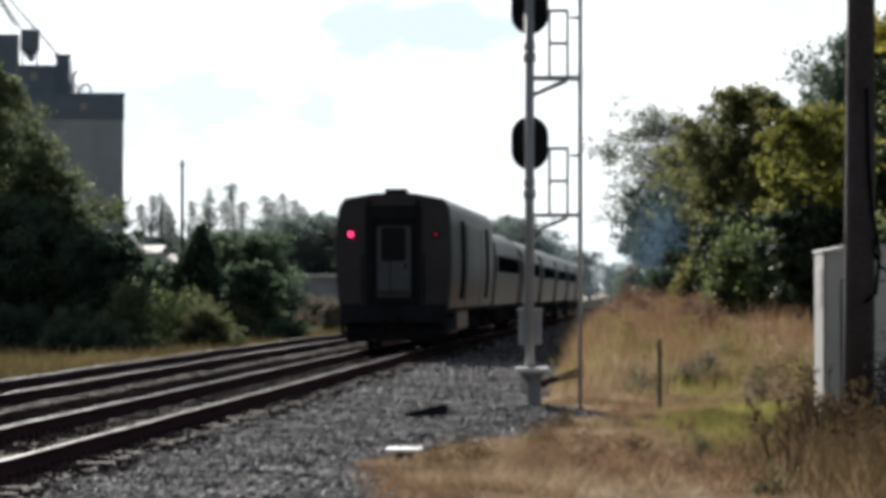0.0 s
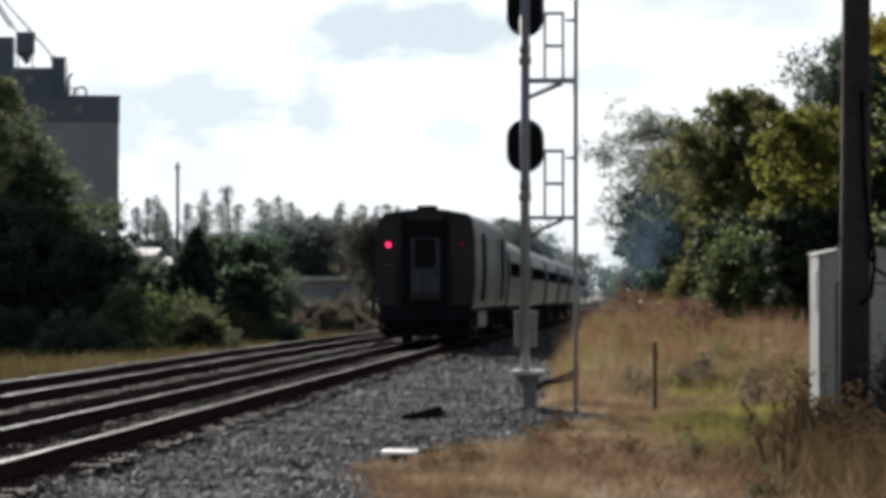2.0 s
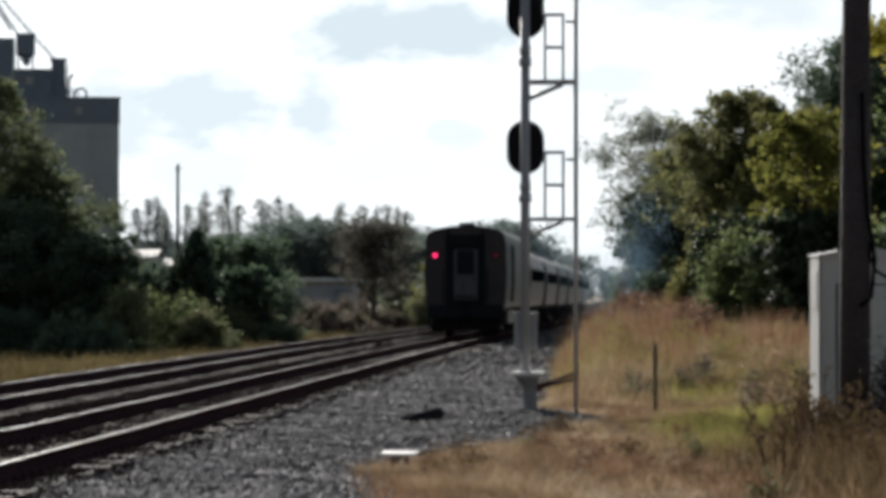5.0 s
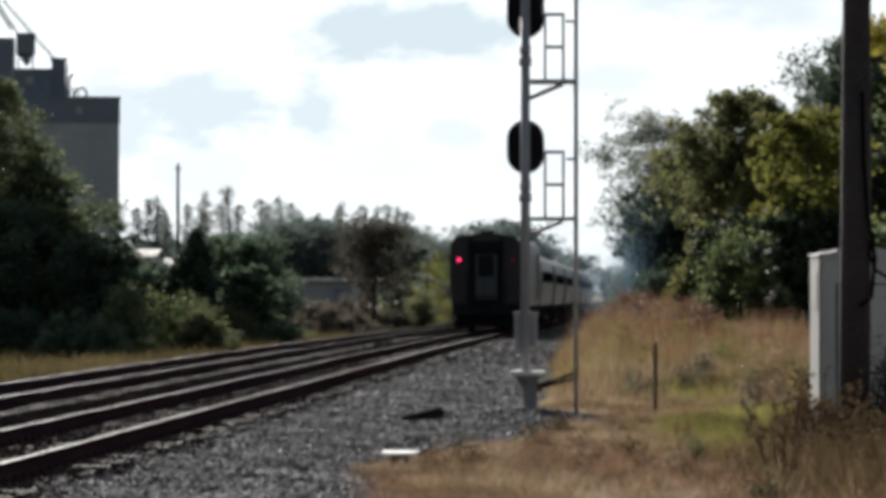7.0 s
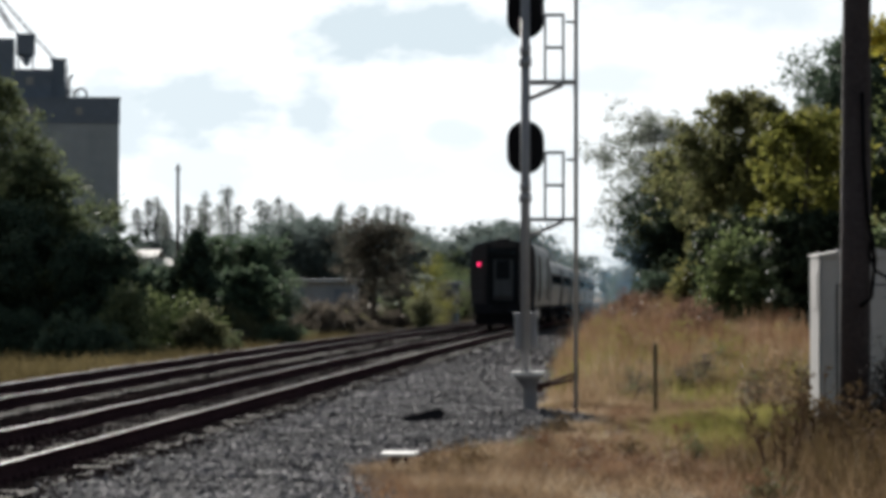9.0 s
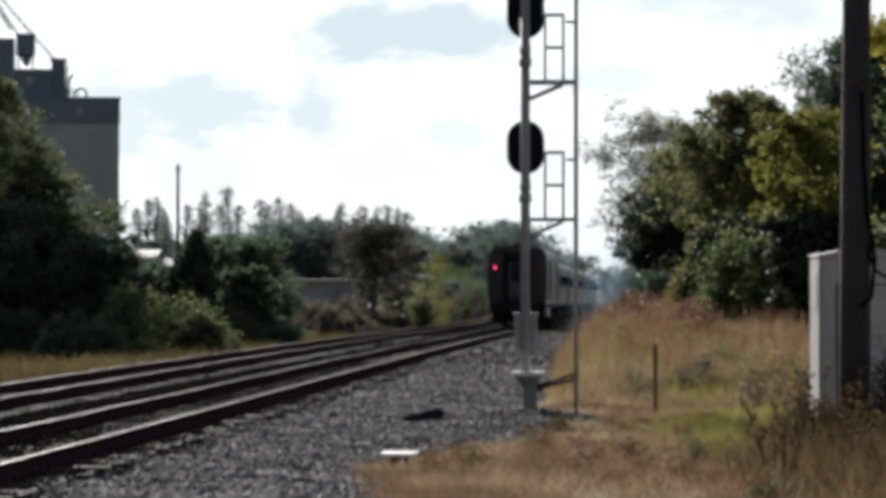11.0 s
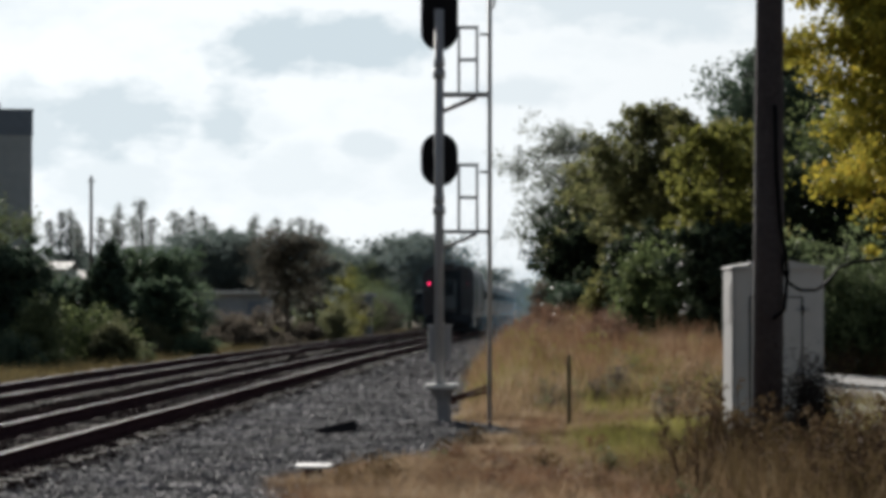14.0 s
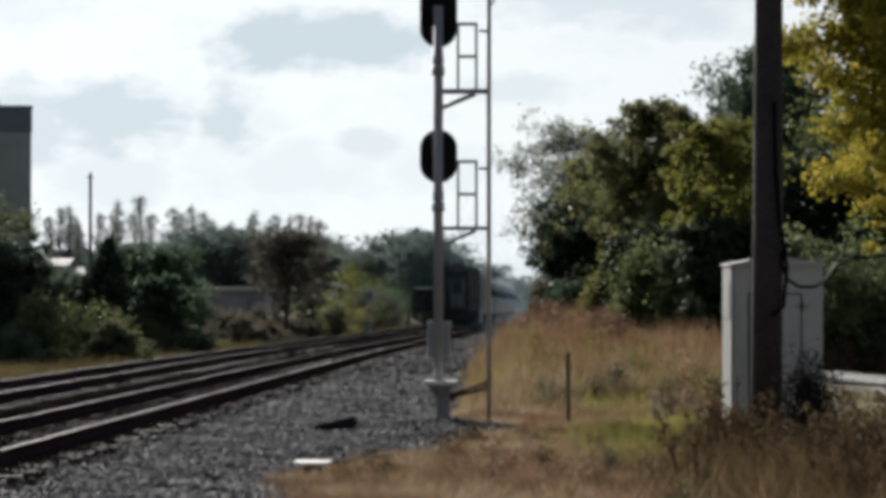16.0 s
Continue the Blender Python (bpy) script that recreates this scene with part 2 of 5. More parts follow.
# pale and greyed: distance haze is mixed into the poplars' leaf colour
foliage("leaf_far_haze", [(0.0, (0.122, 0.14, 0.134)), (0.5, (0.155, 0.174, 0.166)), (1.0, (0.195, 0.212, 0.192))], 0.72, 0.0)
# deeper copy of leaf_dark: shade under taller trees put into the colour
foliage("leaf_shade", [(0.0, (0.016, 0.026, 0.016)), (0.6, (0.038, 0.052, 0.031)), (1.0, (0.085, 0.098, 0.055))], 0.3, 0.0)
# far wood leaves, lightened and blued in place of air haze
foliage("leaf_wood_haze", [(0.0, (0.077, 0.101, 0.097)), (0.5, (0.102, 0.129, 0.120)), (1.0, (0.135, 0.161, 0.142))], 0.55, 0.0)
foliage("leaf_cedar", [(0.0, (0.049, 0.069, 0.034)), (0.5, (0.119, 0.146, 0.076)), (1.0, (0.249, 0.267, 0.137))], 0.42, 0.0)
foliage("leaf_holm", [(0.0, (0.042, 0.070, 0.046)), (0.5, (0.082, 0.120, 0.075)), (1.0, (0.154, 0.195, 0.116))], 0.4, 0.0)
foliage("leaf_umber", [(0.0, (0.039, 0.036, 0.029)), (0.5, (0.074, 0.068, 0.054)), (1.0, (0.131, 0.122, 0.096))], 0.4, 0.0)
foliage("leaf_russet", [(0.0, (0.05, 0.03, 0.024)), (0.5, (0.13, 0.077, 0.055)), (1.0, (0.24, 0.155, 0.11))], 0.4, 0.0)
foliage("leaf_autumn", [(0.0, (0.047, 0.057, 0.027)), (0.5, (0.126, 0.133, 0.057)), (1.0, (0.253, 0.235, 0.104))], 0.52, 0.0)
foliage("leaf_brown", [(0.0, (0.055, 0.046, 0.037)), (0.5, (0.11, 0.094, 0.075)), (1.0, (0.20, 0.17, 0.135))], 0.4, 0.0)
foliage("leaf_fluff", [(0.0, (0.154, 0.140, 0.098)), (0.5, (0.238, 0.224, 0.175)), (1.0, (0.350, 0.336, 0.294))], 0.4, 0.0)
foliage("leaf_hedge", [(0.0, (0.06, 0.085, 0.045)), (0.5, (0.13, 0.165, 0.08)), (1.0, (0.23, 0.26, 0.13))], 0.45, 0.0)
foliage("leaf_pale", [(0.0, (0.064, 0.072, 0.038)), (0.5, (0.136, 0.144, 0.080)), (1.0, (0.240, 0.240, 0.152))], 0.42, 0.05)

# ---- mesh helpers ----


def part(name, bm, material, parent, label=""):
    """Links a bmesh as one mesh object under a thing or a part."""
    me = bpy.data.meshes.new(name)
    bm.to_mesh(me)
    bm.free()
    return mesh_part(name, me, material, parent, label)


def mesh_part(name, me, material, parent, label="", at=None):
    if not me.materials:
        me.materials.append(material)
    ob = new(name, me)
    if parent:
        ob.parent = parent
    if at is not None:
        ob.matrix_basis = at
    return tagged(ob, label)


def thing(name, m, label, category, group="", kind=""):
    """An Empty at the base of a thing, which parents its parts."""
    ob = new(name)
    ob.empty_display_size = 0.2
    ob.matrix_basis = m
    return tagged(ob, label, category, group, kind)


def box(bm, x0, x1, y0, y1, z0, z1, bevel=0.0):
    r = bmesh.ops.create_cube(bm, size=1.0, matrix=Matrix.Translation(((x0 + x1) / 2, (y0 + y1) / 2, (z0 + z1) / 2)) @ Matrix.Diagonal((x1 - x0, y1 - y0, z1 - z0, 1)))
    if bevel:
        edges = {e for v in r["verts"] for e in v.link_edges}
        bmesh.ops.bevel(bm, geom=list(edges), offset=bevel, segments=2, affect="EDGES", profile=0.7)
    return bm


def boxed(*a, **k):
    return box(bmesh.new(), *a, **k)


def tube(bm, points, radii, seg=8, caps=True):
    """A tapered tube through points."""
    points = [Vector(p) for p in points]
    if not hasattr(radii, "__len__"):
        radii = [radii] * len(points)
    rings = []
    for i, p in enumerate(points):
        d = (points[min(i + 1, len(points) - 1)] - points[max(i - 1, 0)]).normalized()
        side = d.cross(Vector((0.123, 0.987, 0.1)) if abs(d.y) < 0.9 else Vector((1, 0, 0.1))).normalized()
        up = d.cross(side)
        rings.append([bm.verts.new(p + (side * math.cos(a) + up * math.sin(a)) * radii[i]) for a in [2 * math.pi * k / seg for k in range(seg)]])
    for a, b in zip(rings, rings[1:]):
        for k in range(seg):
            f = bm.faces.new((a[k], a[(k + 1) % seg], b[(k + 1) % seg], b[k]))
            f.smooth = True
    if caps:
        bm.faces.new(rings[0][::-1])
        bm.faces.new(rings[-1])
    return bm


def tubed(*a, **k):
    return tube(bmesh.new(), *a, **k)


def prism(bm, outline, y0, y1, close=True):
    """An outline in x and z, drawn out along y."""
    a = [bm.verts.new((x, y0, z)) for x, z in outline]
    b = [bm.verts.new((x, y1, z)) for x, z in outline]
    n = len(outline)
    for i in range(n if close else n - 1):
        bm.faces.new((a[i], b[i], b[(i + 1) % n], a[(i + 1) % n]))
    if close:
        bm.faces.new(a)
        bm.faces.new(b[::-1])
    bmesh.ops.recalc_face_normals(bm, faces=bm.faces)
    return bm


def soup(name, verts, sides):
    """A mesh of loose polygons, all with the same number of sides, from an array of corners."""
    count = len(verts) // sides
    me = bpy.data.meshes.new(name)
    me.vertices.add(len(verts))
    me.vertices.foreach_set("co", np.asarray(verts, dtype=np.float32).ravel())
    me.loops.add(len(verts))
    me.loops.foreach_set("vertex_index", np.arange(len(verts), dtype=np.int32))
    me.polygons.add(count)
    me.polygons.foreach_set("loop_start", np.arange(count, dtype=np.int32) * sides)
    me.update(calc_edges=True)
    return me


def sheet(name, xs, ys, height):
    """A sheet over the plan, with its height at every place."""
    gx, gy = np.meshgrid(xs, ys)
    gx = gx.astype(float)
    gz = height(gx, gy)
    v = np.stack([gx, gy, gz], -1).reshape(-1, 3)
    w = len(xs)
    i = np.arange((len(ys) - 1) * w).reshape(-1, w)[:, :-1].ravel()
    me = bpy.data.meshes.new(name)
    me.from_pydata(v.tolist(), [], np.stack([i, i + 1, i + 1 + w, i + w], 1).tolist())
    me.polygons.foreach_set("use_smooth", np.ones(len(me.polygons), dtype=bool))
    return me


def smooth(t):
    t = np.clip(t, 0, 1)
    return t * t * (3 - 2 * t)


def rough(x, y, size, seed=0.0):
    """Cheap uneven field from sines, about -1 to 1."""
    a, b = x / size + seed, y / size - seed * 1.7
    return (np.sin(a * 1.3 + 1.1 * np.sin(b * 0.9 + seed)) + np.sin(b * 1.7 + 1.3 * np.sin(a * 1.1)) + np.sin((a + b) * 0.8 + seed * 3)) / 3

# ---- ground, ballast, tracks ----
NEAR, FAR = -7.15, -11.1  # centre lines of the two tracks


def grade(y):
    """The line falls gently away from about a hundred metres on."""
    return -0.0021 * 12 * np.log1p(np.exp((np.minimum(y, 450.0) - 102) / 12))


def bed_edge(y):
    """Where the ballast gives way to grass, beside the near track."""
    return -2.85 - 0.5 * np.exp(-((y - 41) / 3.5) ** 2) + 1.05 * smooth((y - 43) / 7) + 1.0 * np.exp(-((y - 55.0) / 3.0) ** 2) - 0.75 * smooth((y - 68) / 40) - 0.7 * smooth((y - 110) / 60) + 0.13 * rough(y, y * 0, 1.7, 2.0)


def mound(x, y):
    """The ballast heaped round the signal mast's foot."""
    return 0.08 * np.exp(-((x + 1.9) / 0.75) ** 2 - ((y - 57.2) / 1.3) ** 2) + 0.05 * np.exp(-((x + 1.4) / 1.4) ** 2 - ((y - 56) / 3.5) ** 2)


def ground_height(x, y):
    right = -0.32 + mound(x, y) + 0.80 * smooth((y - 58) / 60) * smooth((x + 2.6) / 2.0) * (1 - 0.9 * smooth((x - 4.2) / 2.0) * smooth((125 - y) / 20)) - 0.15 * smooth((x - 6) / 4) + 0.05 * rough(x, y, 3.1)
    left = -0.55 - 0.15 * smooth((-x - 14) / 6) + 0.4 * smooth((-x - 22) / 30) + 0.07 * rough(x, y, 4.0, 4.0)
    z = np.where(x > -8, right, left)
    inside = smooth((bed_edge(y) - x) / 0.5) * smooth((x + 15.2) / 0.8)
    z = z * (1 - inside) - 0.62 * inside
    z = z * (1 - smooth((y - 300) / 200)) - 0.4 * smooth((y - 300) / 200)
    return z + grade(y) * smooth((x + 19) / 3) * smooth((bed_edge(y) + 0.6 - x) / 1.2)


def spaced(*stops):
    """Plan lines: start, then pairs of end and step."""
    out = [stops[0]]
    for end, step in zip(stops[1::2], stops[2::2]):
        n = max(1, round((end - out[-1]) / step))
        out += list(np.linspace(out[-1], end, n + 1)[1:])
    return np.array(out)


ground = mesh_part("ground", sheet("ground", spaced(-2600, -200, 300, -40, 20, -16, 2, -13, 0.5, -4, 3, 0, 0.2, 12, 0.6, 40, 4, 200, 40, 2600, 300),
                                   spaced(-600, -20, 60, 20, 5, 75, 0.7, 140, 3, 320, 10, 600, 50, 4200, 400), ground_height), M["soil"], None)
tagged(ground, "dry sandy earth with brown and olive grass stubble", "ground", kind="structure")


def bed_height(x, y):
    e = bed_edge(y)
    z = -0.23 + 0.0 * x
    z = np.where(x < -13.2, -0.23 - 0.38 * smooth((-13.2 - x) / 1.5), z)
    z = z - 0.04 * smooth((x + 5.4) / 1.2) - 0.05 * smooth((x - e + 1.2) / 1.2) + mound(x, y)
    z = np.where(x > e, z - (x - e) * 1.2, z)
    z = z + 0.03 * ((np.abs(x - NEAR) < 1.25) | (np.abs(x - FAR) < 1.25))
    return z + 0.022 * rough(x, y, 0.33) + 0.012 * rough(x, y, 0.12, 5.0) + grade(y)


bed = mesh_part("ballast_bed", sheet("ballast_bed", spaced(-15.0, -12, 0.3, -0.3, 0.15), spaced(-120, 20, 4, 80, 0.16, 140, 1.0, 900, 20), bed_height), M["ballast"], None)
tagged(bed, "grey crushed stone ballast bed under two tracks", "ballast", kind="structure")


def stones(name, label, mat, seed, n, foul):
    """Loose crushed stones on the bed; foul: those within the tracks, else those outside."""
    rng = np.random.default_rng(seed)
    y = 29 + 66 * rng.random(n) ** 1.25
    far = n // 3
    y[-far:] = 80 + 190 * rng.random(far) ** 1.3
    x = -0.185 * y - 0.6 + rng.random(n) * (0.185 * y + 0.6 - 0.6)
    keep = (x < bed_edge(y) + 0.3 * np.abs(rng.normal(size=n)) - 0.05) & (x > -13.6)
    tie = (np.abs(x - NEAR) < 1.3) | (np.abs(x - FAR) < 1.3)
    wide = (x < NEAR + 1.55 + 0.22 * rough(x, y, 0.8) + 0.2 * rng.normal(size=n)) & (x > FAR - 1.9)
    keep &= wide == foul
    for c in (NEAR, FAR):
        for r in (c - 0.755, c + 0.755):
            keep &= np.abs(x - r) > 0.09
    keep &= rng.random(n) < np.clip(1.7 - y / 80, 0.55, 1)
    x, y, tie = x[keep], y[keep], tie[keep]
    n = len(x)
    z = np.maximum(bed_height(x, y), ground_height(x, y)) + 0.008
    z = np.where(tie, z - 0.004, z)
    size = 0.88 * (0.02 + 0.03 * rng.random(n) ** 1.6 + 0.02 * (rng.random(n) > 0.93)) * np.where(tie, 0.8, 1) * (1 + 0.25 * (y > 60) + 1.1 * smooth((y - 75) / 60))
    six = np.array([[1, 0, 0], [0, 1, 0], [-1, 0, 0], [0, -1, 0], [0, 0, 1], [0, 0, -1]], float)
    faces = np.array([[0, 1, 4], [1, 2, 4], [2, 3, 4], [3, 0, 4], [1, 0, 5], [2, 1, 5], [3, 2, 5], [0, 3, 5]])
    v = six[None] * (0.65 + 0.7 * rng.random((n, 6, 1))) + 0.25 * rng.normal(size=(n, 6, 3))
    a = rng.random(n) * 6.283
    ca, sa = np.cos(a)[:, None], np.sin(a)[:, None]
    vx, vy = v[..., 0] * ca - v[..., 1] * sa, v[..., 0] * sa + v[..., 1] * ca
    v = np.stack([vx, vy, v[..., 2] * 0.72], -1) * size[:, None, None] + np.stack([x, y, z], -1)[:, None]
    me = bpy.data.meshes.new(name)
    me.vertices.add(n * 6)
    me.vertices.foreach_set("co", v.astype(np.float32).ravel())
    idx = (faces[None] + 6 * np.arange(n)[:, None, None]).reshape(-1).astype(np.int32)
    me.loops.add(len(idx))
    me.loops.foreach_set("vertex_index", idx)
    me.polygons.add(len(idx) // 3)
    me.polygons.foreach_set("loop_start", np.arange(len(idx) // 3, dtype=np.int32) * 3)
    me.update(calc_edges=True)
    tagged(mesh_part(name, me, M[mat], None), label, "ballast stones", kind="stuff")


stones("ballast_stones", "loose grey crushed stones of mixed size on the shoulder", "stone", 5, 250000, False)
stones("fouled_ballast_stones", "brown stained crushed stones between the rails", "stone_dirty", 6, 170000, True)

RAIL = [(-0.075, -0.17), (0.075, -0.17), (0.075, -0.155), (0.012, -0.13), (0.010, -0.05), (0.036, -0.035), (0.036, -0.007), (0.028, -0.002), (-0.028, -0.002), (-0.036, -0.007), (-0.036, -0.035), (-0.010, -0.05), (-0.012, -0.13), (-0.075, -0.155)]
HEAD = [(-0.011, -0.002), (0.011, -0.002), (0.009, 0.0), (-0.009, 0.0)]


def run(outline, side):
    """A rail section drawn along the line, following its grade."""
    bm, last = bmesh.new(), None
    for y in spaced(-120, 80, 50, 240, 10, 460, 20, 900, 110):
        ring = [bm.verts.new((x + side, y, z + float(grade(y)))) for x, z in outline]
        for i in range(len(ring) if last else 0):
            k = (i + 1) % len(ring)
            bm.faces.new((last[i], ring[i], ring[k], last[k]))
        if not last:
            bm.faces.new(ring)
        last = ring
    bm.faces.new(last[::-1])
    bmesh.ops.recalc_face_normals(bm, faces=bm.faces)
    return bm


def track(centre, label):
    t = thing("railway_track", pose(centre, 0, 0), label, "railway track", "tracks")
    for side in (-0.7535, 0.7535):
        r = part("rail", run(RAIL, side), M["rail"], t, "rusty brown rail web")
        part("rail_head", run(HEAD, side), M["rail_head"], r, "worn shiny running surface")
    tie = boxed(-1.3, 1.3, -0.11, 0.11, -0.36, -0.187, bevel=0.012)
    me = bpy.data.meshes.new("tie")
    tie.to_mesh(me)
    tie.free()
    rng = random.Random(int(-centre * 10))
    for i in range(300):
        y = 4 + i * 0.52 + rng.uniform(-0.03, 0.03)
        mesh_part("tie", me, M["tie"], t, at=pose(rng.uniform(-0.05, 0.05), y, rng.uniform(-0.012, 0.004) + float(grade(y)), 0, 0, rng.uniform(-1.2, 1.2)))
    plate = boxed(-0.17, 0.17, -0.09, 0.09, -0.187, -0.165, bevel=0.004)
    for x in (-0.11, 0.11):
        box(plate, x - 0.018, x + 0.018, -0.05, -0.015, -0.16, -0.125)
        box(plate, x - 0.018, x + 0.018, 0.02, 0.055, -0.16, -0.125)
    me = bpy.data.meshes.new("tie_plate")
    plate.to_mesh(me)
    plate.free()
    for side in (-0.7535, 0.7535):
        for i in range(140):
            mesh_part("tie_plate", me, M["rail"], t, at=pose(side, 4 + i * 0.52, 0))
    return t


track(NEAR, "straight track with shiny worn rails on wooden ties")
track(FAR, "second straight track with rusty sided rails on ties")

# ---- plants ----

def crown_mesh(rng, clumps, count, leaf, flat=0.75):
    """Many small leaves scattered round centres (x, y, z, spread), thinning outwards."""
    c = np.array(clumps)
    weight = c[:, 3] ** 1.5
    pick = rng.choice(len(c), size=count, p=weight / weight.sum())
    n = len(pick)
    p = c[pick, :3] + rng.normal(size=(n, 3)) * (c[pick, 3] * 0.55)[:, None] * np.array([1, 1, flat])
    p[:, 2] = np.maximum(p[:, 2], 0.03)
    a = rng.normal(size=(n, 3))
    a /= np.linalg.norm(a, axis=1)[:, None]
    b = np.cross(a, rng.normal(size=(n, 3)))
    b /= np.linalg.norm(b, axis=1)[:, None]
    s = leaf * (0.45 + 0.9 * rng.random(n))[:, None]
    v = np.stack([p - a * s, p + b * s * 0.55 - a * s * 0.1, p + a * s, p - b * s * 0.55 + a * s * 0.1], 1)
    return soup("crown", v.reshape(-1, 3), 4)


def boughs_of(rng, form, h, r, n):
    """Boughs: height on the trunk, start and end of each."""
    out = []
    for i in range(n):
        a = i * 2.39996 + rng.normal() * 0.4
        g = rng.random()
        if form == "broad":
            f = 0.04 + 0.94 * g
            reach, rise = r * (1 - f) ** 0.55 * rng.uniform(0.6, 1.12), rng.uniform(-0.1, 0.35)
        elif form == "cone":
            f = 0.04 + 0.94 * g
            reach, rise = r * (1 - f) ** 0.85 * rng.uniform(0.6, 1.15) + 0.05 * r, rng.uniform(-0.1, 0.35)
        elif form == "column":
            f = 0.30 + 0.66 * g
            q = (f - 0.30) / 0.66
            reach, rise = r * (0.35 + 0.75 * math.sin(math.pi * min(1.0, 0.2 + q * 0.78))) * rng.uniform(0.5, 1.2), rng.uniform(0.2, 1.0)
        elif form == "poplar":
            f = 0.24 + 0.73 * g
            reach, rise = r * (0.30 + 0.75 * math.sin(math.pi * (0.16 + 0.76 * g))) * rng.uniform(0.3, 1.05), rng.uniform(0.3, 1.2)
        elif form == "bush":
            f = 0.02
            reach, rise = r * rng.uniform(0.15, 1.0), 0.0
        else:
            low = {"round": 0.36, "high": 0.6}.get(form, 0.08)
            f = low + (0.92 - low) * g
            q = (f - low) / (0.92 - low)
            reach, rise = r * math.sqrt(max(0.05, 1 - (2 * q - 0.85) ** 2 / 1.7)) * rng.uniform(0.55, 1.15), rng.uniform(0.1, 0.9)
        if form == "bush":
            top = h * (1.05 - 0.55 * (reach / r) ** 2) * rng.uniform(0.7, 1.1)
            out.append((f, Vector((reach * math.cos(a), reach * math.sin(a), top))))
        else:
            end = Vector((reach * math.cos(a), reach * math.sin(a), min(h * 1.02, f * h * 0.93 + reach * rise)))
            out.append((f, end))
    return out


def tree(name, x, y, h, r, form, leafs, label, leaf=0.16, boughs=60, leaves=9000, seed=1, category="tree", group="", stem=True, lean=0.0, loose=1.0):
    """A tapered trunk with boughs, and many small leaves scattered along the boughs."""
    rng = np.random.default_rng(seed)
    z = float(ground_height(np.array([float(x)]), np.array([float(y)]))[0]) - 0.05
    t = thing(name, pose(x, y, z, 0, 0, rng.random() * 360), label, category, group)
    bm = bmesh.new()
    foot = max(0.03, 0.016 * h + 0.02 * r) if stem else 0.02
    high = 0.97 if form in ("cone", "broad", "column", "poplar") else 0.86
    top = Vector((lean * h * 0.3, 0, h * high)) if stem else Vector((0, 0, h * 0.5))
    spine = [Vector((0, 0, -0.1)), Vector((0.012 * h * rng.normal(), 0.012 * h * rng.normal(), top.z * 0.34)), top * 0.67 + Vector((0.02 * h * rng.normal(), 0.02 * h * rng.normal(), 0)), top]
    tube(bm, spine, [foot * 1.3, foot * 0.85, foot * 0.5, foot * 0.1], 7)
    part("trunk" if stem else "stalk", bm, M["bark"], t)
    bm, spots = bmesh.new(), []
    for k, (f, end) in enumerate(boughs_of(rng, form, h, r, boughs)):
        u = min(2.99, max(0.0, f / high) * 3)
        i = int(u)
        start = spine[i].lerp(spine[i + 1], u - i)
        mid = start.lerp(end, 0.55) + Vector((rng.normal() * 0.05 * r, rng.normal() * 0.05 * r, 0.05 * r if form != "bush" else 0))
        w = foot * (0.30 * (1 - f) + 0.08)
        if k % 2 == 0:
            tube(bm, [start, mid, end], [w, w * 0.6, w * 0.12], 4, caps=False)
        span = (end - start).length
        for q in (0.35, 0.55, 0.72, 0.86, 1.0, 1.08):
            at = start.lerp(mid, q / 0.55) if q < 0.55 else mid.lerp(end, (q - 0.55) / 0.45)
            s = (0.10 + 0.05 * rng.random()) * (span + 0.35 * r) * loose
            at = at + Vector(rng.normal(size=3)) * s * 0.8
            spots.append((at.x, at.y, at.z, s))
    tagged(part("branching", bm, M["bark"], t), kind="stuff")
    mesh_part("crown", crown_mesh(rng, spots, leaves, leaf), M[leafs], t)
    return t


def tree_copy(ob, x, y, scale, turn, tall=1.0):
    z = float(ground_height(np.array([float(x)]), np.array([float(y)]))[0]) - 0.05
    return copy_thing(ob, pose(x, y, z, 0, 0, turn) @ Matrix.Diagonal((scale, scale, scale * tall, 1)))


# beside the far track
rng0 = random.Random(21)
tree("broad_cedar", -26.4, 140, 11.3, 6.3, "broad", "leaf_cedar", "tall broad dark green cedar with ragged boughs", 0.085, 190, 100000, 11, loose=0.6)
tree("broad_cedar", -23.0, 135, 7.7, 3.5, "cone", "leaf_cedar", "dark green cedar of middle height, ragged outline", 0.085, 130, 60000, 12, loose=0.65)
tree("broad_cedar", -24.2, 132, 6.0, 2.2, "wide", "leaf_dark", "low dark cedar crowding beside taller cedars", 0.085, 90, 34000, 13)
tree("young_cedar", -19.9, 131, 4.5, 1.6, "wide", "leaf_dark", "young dark green cedar at the edge of the wood", 0.085, 70, 24000, 14)
tree("young_cedar", -18.9, 150, 5.2, 1.9, "cone", "leaf_dark", "narrow pointed nearly black cedar", 0.075, 120, 40000, 15, loose=0.6)
tree("young_cedar", -20.8, 152, 3.6, 1.2, "wide", "leaf_dark", "short dark cedar behind brush", 0.085, 50, 13000, 16)
tree("young_oak", -18.4, 160, 4.9, 1.9, "wide", "leaf_holm", "young dark green oak in front of far woods", 0.1, 70, 16000, 17)
tree("young_oak", -16.9, 152, 3.4, 1.2, "wide", "leaf_holm", "small dark green oak above pale brush", 0.1, 50, 11000, 18)
